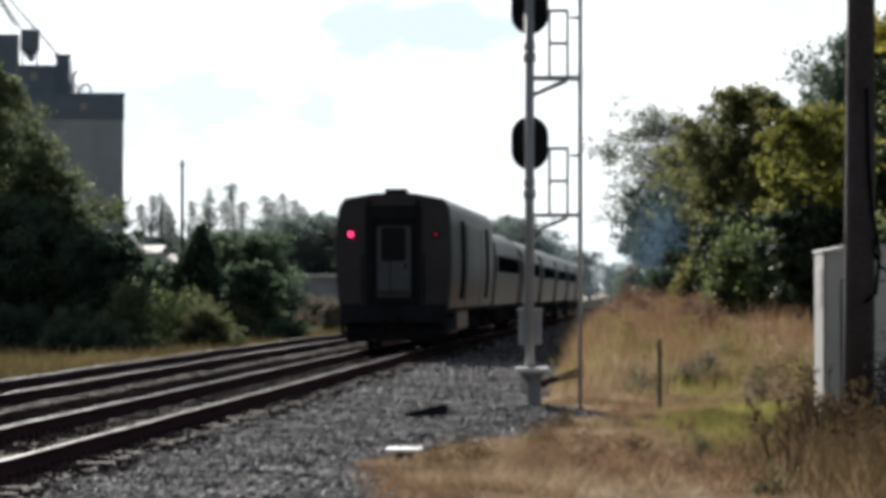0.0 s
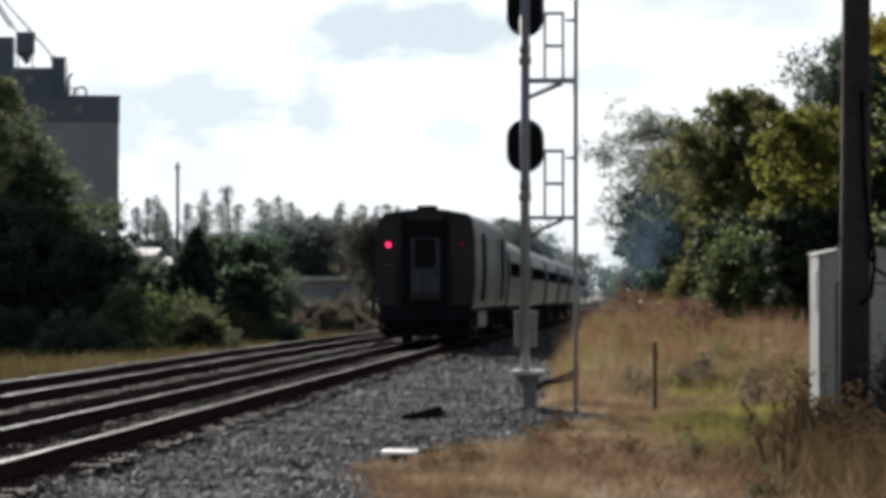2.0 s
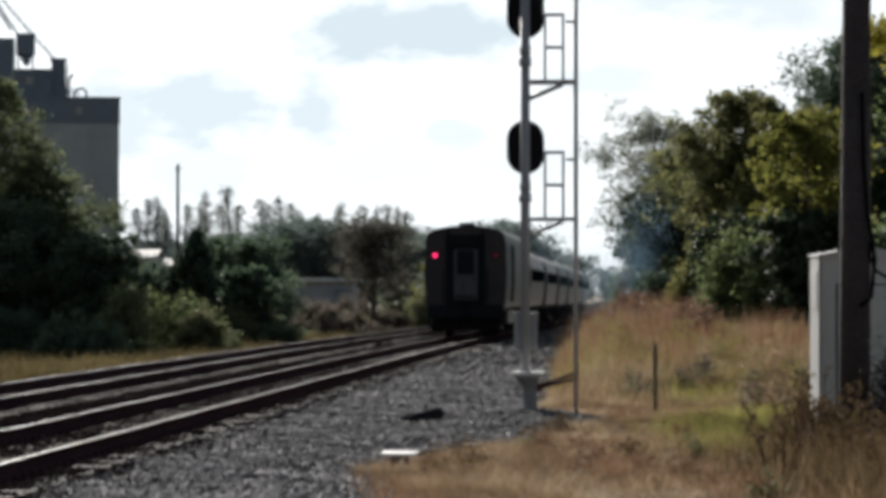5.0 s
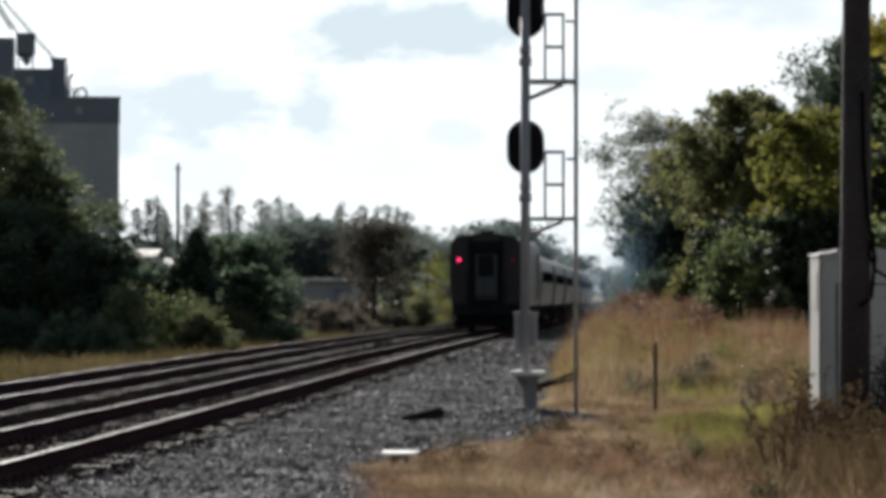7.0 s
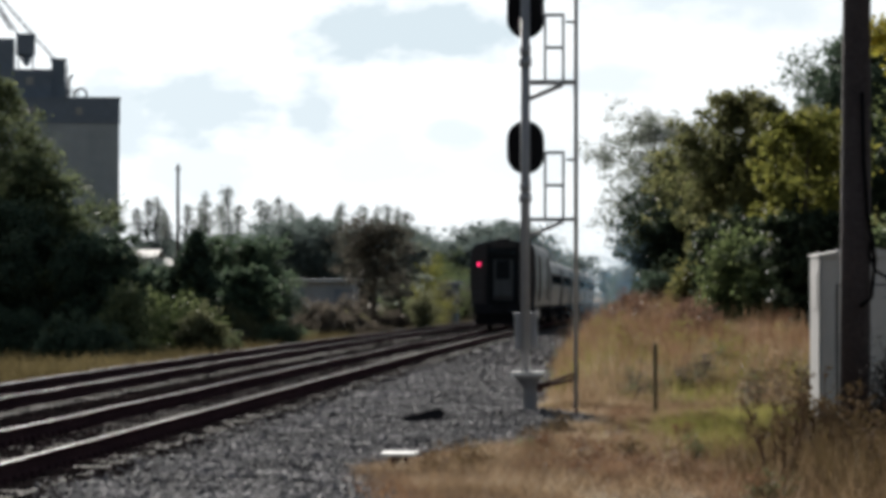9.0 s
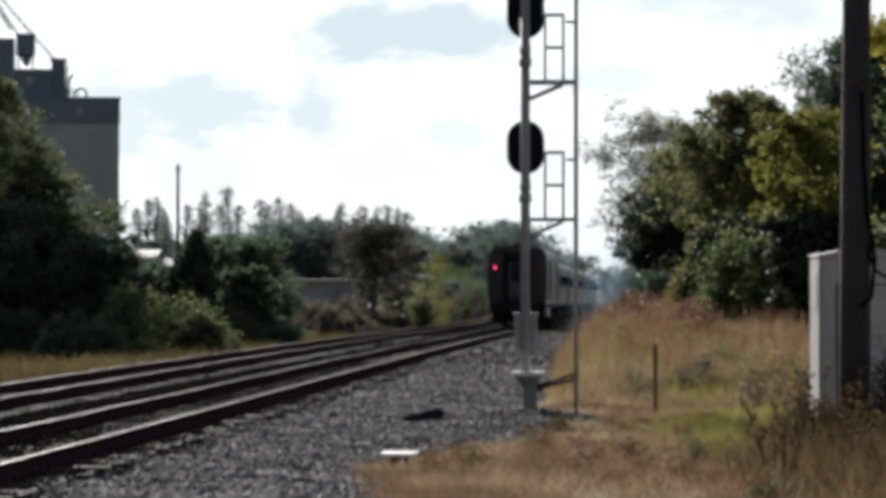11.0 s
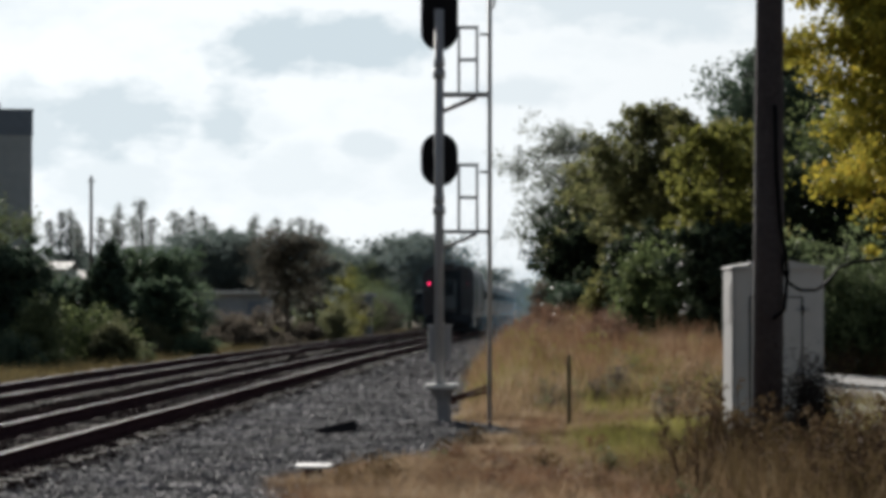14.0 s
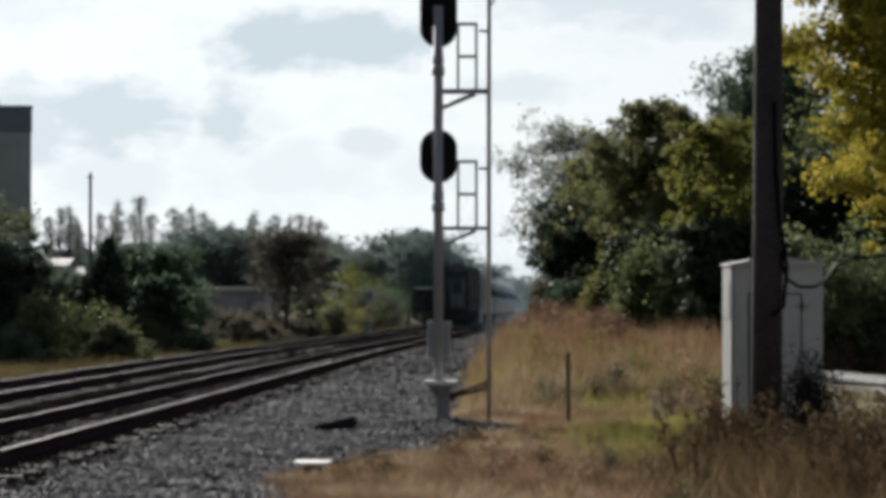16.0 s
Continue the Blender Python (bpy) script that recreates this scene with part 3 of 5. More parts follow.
VERGE_BRUSH = (
    (-18.4, 126, 1.95, 0.95, "leaf_cedar", "rounded dark evergreen bush on the verge", 21),
    (-16.7, 130, 1.75, 1.4, "leaf_green", "loose green bush in verge grass", 22),
    (-19.2, 119, 1.2, 1.0, "leaf_dark", "low dark evergreen bush on the verge", 43),
    (-18.0, 118, 1.0, 0.9, "leaf_dark", "low dark green bush on the verge", 44),
    (-17.2, 121, 0.6, 0.7, "leaf_cedar", "low dark olive weeds on the verge", 45),
    (-15.9, 128, 1.3, 0.9, "leaf_pale", "pale green weedy bush in grass", 23),
    (-17.4, 150, 1.4, 1.3, "leaf_pale", "pale grey green bush in grass", 24),
    (-16.2, 152, 1.2, 1.0, "leaf_pale", "low pale bush with dry tips", 25),
    (-18.9, 186, 2.9, 0.8, "leaf_dark", "upright dark bush beside a shed", 26),
    (-17.6, 188, 1.5, 1.3, "leaf_brown", "low brown leafless bush", 27),
    (-16.4, 185, 1.3, 1.2, "leaf_brown", "low rusty brown bush", 28),
    (-15.4, 188, 1.1, 1.0, "leaf_brown", "low brown brush on the verge", 29),
    (-14.9, 240, 4.3, 1.05, "leaf_yellow", "bushy young tree in yellow green leaf", 30),
)
SHED_BRUSH = (
    (-14.4, 228, 2.0, 1.2, "leaf_pale", "pale spreading bush in dry grass", 31),
    (-16.4, 232, 2.0, 1.2, "leaf_cedar", "olive green bush on the verge", 32),
    (-16.2, 284, 4.6, 2.2, "leaf_green", "dark green bush near the far track", 33),
    (-16.5, 262, 3.0, 2.0, "leaf_olive", "olive green bush behind brush", 34),
    (-20.4, 142, 2.4, 1.6, "leaf_green", "green bush under dark cedars", 35),
    (-22.6, 128, 1.5, 1.3, "leaf_dark", "dark weeds at the foot of cedars", 36),
    (-19.4, 172, 2.4, 1.4, "leaf_green", "green bush beside young oaks", 37),
    (-15.2, 210, 1.1, 1.3, "leaf_brown", "low brown brush beside track", 38),
    (-17.6, 212, 1.6, 1.6, "leaf_brown", "brown brush in front of a shed", 39),
    (-17.4, 320, 3.2, 2.0, "leaf_holm", "green bush far along the track", 40),
    (-15.5, 270, 2.3, 1.5, "leaf_umber", "dark brown brush beside the far track", 46),
    (-15.3, 292, 2.6, 1.6, "leaf_umber", "dark brown brush beside the far track", 47),
    (-15.6, 312, 2.4, 1.7, "leaf_umber", "dark brown brush beside the far track", 48),
)
FAR_BRUSH = (
    (-16.0, 336, 3.0, 1.9, "leaf_holm", "dark green brush beside the far track", 49),
    (-17.2, 362, 3.4, 2.4, "leaf_holm", "dark green brush behind a parked truck", 50),
    (-20.5, 366, 3.2, 2.6, "leaf_holm", "dark green brush at the foot of a wood", 55),
    (-24.5, 366, 3.0, 2.6, "leaf_holm", "dark green brush at the foot of a wood", 56),
    (-13.8, 372, 3.2, 2.2, "leaf_holm", "dark green brush at the foot of a wood", 57),
    (-56.4, 388, 5.9, 2.4, "leaf_wood_haze", "hazy green thicket before a far house", 58),
    (-52.8, 388, 5.6, 2.2, "leaf_wood_haze", "hazy green thicket before a far house", 59),
    (-59.6, 388, 6.0, 2.0, "leaf_wood_haze", "hazy green thicket before a far house", 60),
)
for x, y, h, r, m, lab, s in (*VERGE_BRUSH, *SHED_BRUSH, *FAR_BRUSH):
    tree("bush", x, y, h, r, "bush", m, lab, 0.05 + r * 0.012, 40, 7500, s, "bush", "brush along the track", stem=False)
for i in range(16):
    y = 134 + i * 8 + rng0.uniform(-3, 3)
    kinds = (("leaf_brown", "low brown brush beside the far track"), ("leaf_pale", "low pale weeds beside the far track"), ("leaf_olive", "low olive weeds beside the far track"))
    if y < 165:
        kinds = (("leaf_holm", "low green weeds beside the far track"), ("leaf_umber", "low brown weeds beside the far track"), ("leaf_cedar", "low dark olive weeds beside the far track"))
    kind, lab = rng0.choice(kinds)
    tree("low_brush", -15.1 - rng0.uniform(0, 2.4), y, rng0.uniform(0.5, 1.0), rng0.uniform(0.7, 1.2), "bush", kind, lab, 0.07, 34, 2600, 200 + i, "bush", "brush along the track", stem=False)
tree("autumn_tree", -15.3, 200, 6.6, 2.0, "round", "leaf_umber", "half bare autumn tree with brown leaves and dark trunk", 0.085, 90, 11000, 41, lean=0.1)
tree("autumn_tree", -15.0, 216, 5.6, 1.5, "round", "leaf_grey", "thin autumn tree behind a brown one", 0.14, 50, 5000, 42)

# far woods: a few kinds, repeated; their leaf colours carry the distance haze
poplars = [tree("tall_tree", x, 450, h, r, "poplar", "leaf_far_haze", "tall narrow green tree in a far row, greyed by painted haze", 0.12, 80, 2700, k, group="far tall trees", loose=1.5) for x, h, r, k in ((-52.7, 15.8, 1.55, 51), (-55.4, 15.2, 1.25, 52))]
rng = random.Random(8)
for x, h in ((-66.4, 13.4), (-64.8, 13.0), (-63.5, 14.2), (-62.0, 15.0), (-60.6, 13.4), (-59.4, 12.6), (-58.3, 13.4), (-57.2, 14.1), (-54.1, 13.4), (-51.2, 13.2), (-49.0, 14.1), (-47.8, 13.2), (-46.6, 14.3), (-45.0, 13.5),
             (-43.4, 12.4), (-42.0, 12.8), (-39.2, 13.6), (-38.0, 14.0), (-35.9, 13.2), (-34.9, 13.8), (-32.6, 13.2), (-31.6, 13.6), (-30.4, 12.4)):
    tree_copy(rng.choice(poplars), x, 450 + rng.uniform(-8, 12), h / 15.5, rng.uniform(0, 360))
oak = tree("far_tree", -42.0, 415, 8.6, 3.2, "wide", "leaf_wood_haze", "distant rounded tree of a hazy wood", 0.15, 80, 6000, 53, group="far woods")
oak2 = tree("far_tree", -46.0, 420, 9.2, 2.9, "wide", "leaf_wood_haze", "distant rounded tree of a hazy wood", 0.15, 70, 5600, 54, group="far woods")
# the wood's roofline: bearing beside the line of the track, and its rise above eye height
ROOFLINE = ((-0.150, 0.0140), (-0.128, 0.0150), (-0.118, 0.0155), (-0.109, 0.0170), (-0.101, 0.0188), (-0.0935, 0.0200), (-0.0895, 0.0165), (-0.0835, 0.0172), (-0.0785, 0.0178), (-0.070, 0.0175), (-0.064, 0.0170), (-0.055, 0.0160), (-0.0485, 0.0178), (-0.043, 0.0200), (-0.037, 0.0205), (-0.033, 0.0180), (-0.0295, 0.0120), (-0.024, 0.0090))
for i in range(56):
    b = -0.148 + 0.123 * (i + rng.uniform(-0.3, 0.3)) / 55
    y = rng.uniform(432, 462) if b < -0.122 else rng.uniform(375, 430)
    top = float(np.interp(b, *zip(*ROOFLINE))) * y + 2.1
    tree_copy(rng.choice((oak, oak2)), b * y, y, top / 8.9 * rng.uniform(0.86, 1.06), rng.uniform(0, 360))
for x, y, s in ((-12.6, 690, 1.05), (-15.0, 700, 1.1), (-10.0, 790, 0.9), (-8.0, 800, 0.8), (-4.6, 780, 0.8), (-17.6, 560, 1.1), (2, 760, 0.9), (-2, 600, 0.7)):
    tree_copy(rng.choice((oak, oak2)), x, y, s, rng.uniform(0, 360))

for i in range(24):  # wood added along the near track, mostly hidden, to darken the train's reflections
    y = 182 + i * 20 + i * i * 0.4 + rng.uniform(-6, 6)
    tree_copy(rng.choice((oak, oak2)), rng.uniform(2.2, 4.6), y, rng.uniform(0.75, 0.9) if y < 270 else rng.uniform(0.95, 1.3), rng.uniform(0, 360))

# beside the near track, behind the grass
tree("willow", 0.15, 166, 9.9, 2.8, "round", "leaf_grey", "tall lacy grey green willow with open crown", 0.08, 70, 11500, 61, loose=0.85)
tree("willow", 1.9, 170, 9.6, 2.5, "round", "leaf_grey", "lacy grey green willow, thin crown", 0.08, 64, 8000, 62, loose=0.85)
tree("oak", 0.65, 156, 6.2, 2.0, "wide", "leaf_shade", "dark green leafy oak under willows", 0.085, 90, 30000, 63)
tree("oak", 1.7, 132, 6.7, 1.8, "wide", "leaf_autumn", "leafy olive brown oak with dense crown", 0.09, 110, 26000, 64)
tree("oak", 3.1, 121, 8.3, 1.9, "wide", "leaf_autumn", "tall olive oak turning brown, dense crown", 0.09, 120, 30000, 65)
tree("oak", 4.7, 118, 7.4, 1.8, "wide", "leaf_olive", "olive green oak beside another", 0.09, 110, 26000, 66)
tree("yellow_oak", 4.1, 96, 6.6, 1.35, "round", "leaf_yellow", "slender tree in yellow green autumn leaf", 0.08, 70, 10000, 67, loose=0.8)
tree("pine", 7.7, 142, 12.2, 1.6, "column", "leaf_dark", "tall dark green pine above the other trees", 0.09, 90, 26000, 68)
tree("pine", 8.6, 140, 12.0, 2.2, "column", "leaf_dark", "tall dark pine behind an autumn maple", 0.09, 90, 24000, 69)
tree("maple", 7.55, 74, 9.7, 2.55, "round", "leaf_maple", "autumn maple with golden yellow and orange leaves", 0.075, 150, 62000, 70, loose=0.7)
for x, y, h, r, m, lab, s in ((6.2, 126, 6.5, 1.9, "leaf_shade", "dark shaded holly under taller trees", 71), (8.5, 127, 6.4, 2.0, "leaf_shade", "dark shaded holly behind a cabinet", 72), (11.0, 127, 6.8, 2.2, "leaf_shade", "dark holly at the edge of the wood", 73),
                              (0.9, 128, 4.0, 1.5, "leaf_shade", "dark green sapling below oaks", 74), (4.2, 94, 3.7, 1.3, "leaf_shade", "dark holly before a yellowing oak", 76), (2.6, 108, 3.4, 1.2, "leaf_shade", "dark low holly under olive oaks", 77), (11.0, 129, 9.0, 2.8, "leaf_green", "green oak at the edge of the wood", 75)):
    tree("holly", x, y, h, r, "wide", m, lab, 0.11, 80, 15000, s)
for x, y, h, r, m, lab, s in (
    (2.4, 101, 2.3, 0.9, "leaf_green", "bright green bush above dry grass", 81), (3.4, 99, 2.4, 0.9, "leaf_green", "bright green bush beside a relay cabinet", 82), (1.5, 110, 1.7, 0.9, "leaf_olive", "olive brush at the wood's edge", 83),
    (0.4, 122, 1.5, 1.0, "leaf_dark", "dark brush at the wood's edge", 84), (-0.4, 132, 1.5, 0.8, "leaf_brown", "brown weeds beside the track", 85), (6.6, 105, 3.0, 1.4, "leaf_hedge", "green hedge bush under a maple", 86),
    (8.2, 102.5, 3.0, 1.5, "leaf_hedge", "green hedge bush under a maple", 87), (9.9, 102, 3.1, 1.6, "leaf_hedge", "green hedge bush beside a drive", 88), (2.76, 41.2, 1.22, 0.25, "twig_dark", "small dark withered bush beside the wooden pole", 89),
):
    tree("bush", x, y, h, r, "bush", m, lab, 0.018 if y < 50 else 0.075, 60, 12000, s, "bush", stem=False)

for x, y, h, r, k in ((-0.6, 142, 1.6, 1.0, 93), (-0.4, 156, 1.8, 1.1, 94), (-0.7, 172, 1.9, 1.2, 95), (-0.5, 192, 2.1, 1.3, 96), (-0.6, 214, 2.2, 1.4, 97), (-0.8, 240, 2.4, 1.5, 98), (-0.6, 272, 2.6, 1.6, 99), (-0.9, 310, 2.8, 1.8, 101)):
    tree("bush", x, y, h, r, "bush", "leaf_holm", "dark green brush along the bank below the wood", 0.07, 40, 4500, k, "bush", "brush along the bank", stem=False)
russet = random.Random(5)
for i in range(12):
    y = 92 + 1.6 * i + russet.uniform(-1, 1)
    tree("russet_brush", float(bed_edge(np.array([y]))[0]) + 1.5 + russet.uniform(0, 2.6), y, russet.uniform(0.75, 1.05), russet.uniform(0.5, 0.85), "bush", "leaf_russet", "low reddish brown withered brush on the bank", 0.045, 34, 2600, 500 + i, "bush", "brown brush on the bank", stem=False)
for x, s in ((-2.17, 91), (-1.76, 92)):
    tree("dead_weed", x, 56.75, 0.3, 0.09, "bush", "twig_dark", "small dead dark weed at the mast's foot", 0.02, 14, 160, s, "weed", stem=False)

# ---- grass ----


def blades(name, label, mat, seed, n, region, height, width, bend=0.35):
    """Loose narrow blades, one triangle each; region gives places and their vigour."""
    g = np.random.default_rng(seed)
    x, y, k = region(g, n)
    n = len(x)
    z = ground_height(x, y) - 0.02
    h = height * k * (0.5 + 0.8 * g.random(n))
    w = width * (0.6 + 0.8 * g.random(n))
    a = g.random(n) * 6.283
    c, s = np.cos(a) * w, np.sin(a) * w
    tip = np.stack([x + g.normal(size=n) * bend * h, y + g.normal(size=n) * bend * h, z + h], -1)
    v = np.stack([np.stack([x - c, y - s, z], -1), np.stack([x + c, y + s, z], -1), tip], 1)
    ob = mesh_part(name, soup(name, v.reshape(-1, 3), 3), M[mat], None)
    return tagged(ob, label, "grass", kind="stuff")


def field(y0, y1, lean=1.0, clear=None, patch=0.6, seed=0.0):
    """Places on the grass beside the near track, in tufts of uneven vigour."""
    def region(g, n):
        y = y0 + (y1 - y0) * g.random(n) ** lean
        e = bed_edge(y) - 0.1 - 0.5 * g.random(n) ** 3
        x = e + (0.095 * y + 0.8 - e) * g.random(n)
        tuft = rough(x, y, 0.22, seed) * 0.8 + rough(x, y * 0.4, 0.9, seed + 2) * 0.8
        k = np.clip(0.75 + 0.8 * tuft, 0.15, 1.6) * (0.3 + 0.7 * smooth((x - e) / 0.8)) * (0.2 + 0.8 * smooth((y - y0) / 11))
        keep = g.random(n) < 0.4 + 0.6 * smooth(0.55 + patch * tuft)
        if clear:
            keep &= ~clear(x, y)
        return x[keep], y[keep], k[keep]
    return region


def drive(x, y):
    """The gravel drive beside the cabinet."""
    return (x > 3.3 + 0.02 * (y - 40)) & (y > 44) & (y < 101)


blades("short_grass", "short dry tan grass beside the ballast", "grass_dry", 1, 280000, field(26, 78, 0.9, drive, 0.7, 1.0), 0.15, 0.006, 0.9)
blades("short_grass", "short reddish brown grass in patches", "grass_rust", 14, 110000, field(24, 66, 0.9, drive, 2.6, 3.0), 0.14, 0.007, 0.9)
blades("green_grass", "patch of short olive green grass", "grass_green", 2, 64000, lambda g, n: (lambda x, y: (x, y, 0.6 + 0.5 * g.random(n)))(g.normal(2.05, 0.7, n), g.normal(51.0, 2.8, n)), 0.28, 0.006, 0.6)
blades("tall_grass", "tall tan seeding grass on a low bank", "grass_dry", 3, 130000, field(59, 130, 1.3, drive, 1.0, 5.0), 0.62, 0.010, 0.30)
blades("tall_grass", "tall rust brown broom sedge on a low bank", "grass_rust", 4, 150000, field(65, 135, 1.1, drive, 1.4, 9.0), 0.80, 0.011, 0.25)
blades("tall_weeds", "olive green weeds among tall dry grass", "grass_green", 8, 85000, field(60, 120, 1.2, drive, 1.8, 14.0), 0.55, 0.012, 0.4)
blades("rank_grass", "rank pale dry grass round the pole and cabinet", "grass_dry", 9, 3500, lambda g, n: (lambda x, y: (x, y, 0.3 + 0.9 * g.random(n)))(2.45 + 0.6 * g.normal(size=n), 40 + 4.0 * g.normal(size=n)), 0.48, 0.006, 0.45)
blades("rank_grass", "rank brown weeds round the pole and cabinet", "weed_brown", 10, 20000, lambda g, n: (lambda x, y: (x, y, 0.3 + 0.9 * g.random(n)))(2.6 + 0.7 * g.normal(size=n), 40 + 4.0 * g.normal(size=n)), 0.55, 0.006, 0.45)
blades("far_verge_grass", "yellow dry grass along the far track", "grass_verge", 6, 44000, lambda g, n: (lambda y: (-14.0 - 3.2 * g.random(n) ** 1.6 * smooth((y - 60) / 60), y, (0.5 + 0.5 * g.random(n)) * (0.75 + 0.75 * rough(y, y * 0, 1.9, 3.0))))(80 + 260 * g.random(n) ** 1.4), 0.5, 0.02, 0.5)
blades("far_verge_grass", "olive weeds along the far track", "grass_verge", 7, 40000, lambda g, n: (lambda y: (-14.6 - 9 * g.random(n), y, 0.5 + 0.9 * g.random(n)))(90 + 180 * g.random(n) ** 1.2), 0.4, 0.02, 0.5)



rng1 = random.Random(77)
for i in range(64):  # leafy clumps among the tall grass
    y = rng1.uniform(61, 104)
    x = float(bed_edge(np.array([y]))[0]) + 0.6 + rng1.random() * (0.075 * y + 1.6)
    if drive(x, y):
        continue
    kind, lab = rng1.choice((("leaf_brown", "dry brown weed clump in tall grass"), ("grass_green", "olive weed clump in tall grass"), ("grass_dry", "pale seeding weed clump in tall grass"), ("weed_brown", "dark brown weed clump in tall grass"), ("grass_green", "green weed clump in tall grass")))
    tree("weed_clump", x, y, rng1.uniform(0.5, 1.0), rng1.uniform(0.2, 0.5), "bush", kind, lab, 0.03, 24, 900, 300 + i, "weed", "weeds in the tall grass", stem=False)
for i in range(36):  # low tufts in the short grass
    y = rng1.uniform(34, 55)
    x = float(bed_edge(np.array([y]))[0]) + 0.2 + rng1.random() * (0.07 * y + 1.5)
    kind, lab = rng1.choice((("weed_brown", "low dry brown tuft in short grass"), ("leaf_pale", "low pale tuft in short grass"), ("grass_dry", "low straw coloured tuft in short grass"), ("grass_rust", "low rusty tuft in short grass")))
    tree("grass_tuft", x, y, rng1.uniform(0.12, 0.3), rng1.uniform(0.12, 0.3), "bush", kind, lab, 0.022, 20, 500, 400 + i, "grass tuft", "tufts in the short grass", stem=False)


def seed_heads():
    """Pale fluffy seed heads standing over the tall grass."""
    g = np.random.default_rng(31)
    y = 60 + 24 * g.random(150)
    x = bed_edge(y) + 0.8 + (0.085 * y - bed_edge(y)) * g.random(150)
    z = ground_height(x, y) + 0.25 + 0.45 * g.random(150)
    spots = [(a, b, c, 0.05 + 0.10 * g.random() ** 3) for a, b, c in zip(x, y, z) if not drive(a, b)]
    tagged(mesh_part("seed_heads", crown_mesh(g, spots, 4500, 0.017), M["leaf_pale"], None), "pale fluffy seed heads among tall dry grass", "seed heads", kind="stuff")


seed_heads()
for x, y, h, w, k in ((1.42, 56.5, 0.55, 0.13, 451), (-0.75, 92, 1.0, 0.22, 454), (2.0, 55, 0.42, 0.1, 455)):
    tree("fluffy_weed", x, y, h, w, "bush", "leaf_fluff", "pale weed gone to white seed in dry grass", 0.014, 22, 420, k, "weed", "pale seeding weeds", stem=False)
drive_sheet = mesh_part("drive", sheet("drive", spaced(3.4, 18, 0.4), spaced(44, 101, 0.5), lambda x, y: ground_height(x, y) + 0.03 + 0.012 * rough(x, y, 0.5)), M["gravel"], None)
slab = mesh_part("pale_slab", sheet("pale_slab", spaced(5.4, 18, 1.0), spaced(96, 98.0, 0.5), lambda x, y: ground_height(x, y) + 0.06), M["concrete"], None)
tagged(slab, "pale concrete strip at the far side of the drive", "pavement", kind="structure")
blades("drive_weeds", "grey brown weeds growing through the gravel drive", "weed_brown", 12, 6500, lambda g, n: (lambda y: (3.3 + 3.2 * g.random(n), y, 0.3 + 0.9 * g.random(n)))(44 + 36 * g.random(n)), 0.34, 0.007, 0.5)
blades("drive_weeds", "green weeds growing through the gravel drive", "grass_green", 13, 5000, lambda g, n: (lambda y: (3.3 + 3.2 * g.random(n), y, 0.3 + 0.9 * g.random(n)))(44 + 30 * g.random(n)), 0.25, 0.007, 0.5)
tagged(drive_sheet, "pale sunlit gravel drive beside the cabinet", "drive", kind="structure")


def weed(x, y, h, seed, label, spread=0.3):
    """A dry weed: several bare stems with side twigs and small withered leaves."""
    r = random.Random(seed)
    z = float(ground_height(np.array([float(x)]), np.array([float(y)]))[0]) - 0.03
    t = thing("dry_weed", pose(x, y, z), label, "weed", "dry weeds beside the pole")
    bm, spots = bmesh.new(), []
    for i in range(r.randint(9, 15)):
        a, q = r.uniform(0, 6.28), r.uniform(0.2, 1) * spread
        hh = h * r.uniform(0.55, 1.05)
        p0 = Vector((q * 0.5 * math.cos(a), q * 0.5 * math.sin(a), 0))
        p2 = Vector((q * 1.5 * math.cos(a), q * 1.5 * math.sin(a), hh))
        p1 = p0.lerp(p2, 0.5) + Vector((r.uniform(-0.04, 0.04), r.uniform(-0.04, 0.04), 0.05 * h))
        tube(bm, [p0, p1, p2], [0.010, 0.007, 0.003], 4, caps=False)
        for k in range(r.randint(3, 6)):
            f = r.uniform(0.35, 0.95)
            s = p0.lerp(p2, f)
            e = s + Vector((r.uniform(-0.13, 0.13), r.uniform(-0.13, 0.13), r.uniform(0.05, 0.18)))
            tube(bm, [s, e], [0.0045, 0.002], 3, caps=False)
            spots.append((e.x, e.y, e.z, 0.035))
            spots.append((*s.lerp(e, 0.5), 0.03))
    part("stalk", bm, M["weed_brown"], t)
    mesh_part("foliage", crown_mesh(np.random.default_rng(seed), spots, 900, 0.022), M["weed_brown"], t)


r = random.Random(3)
for i in range(28):
    y = r.uniform(34, 44)
    weed(r.uniform(1.35, 3.9) * y / 40, y, r.uniform(0.55, 0.95) * (1.35 if i % 4 == 0 else 0.95), 100 + i, "dry brown weed with bare twigs and withered leaves")

# ---- grain elevator, sheds, far pole ----


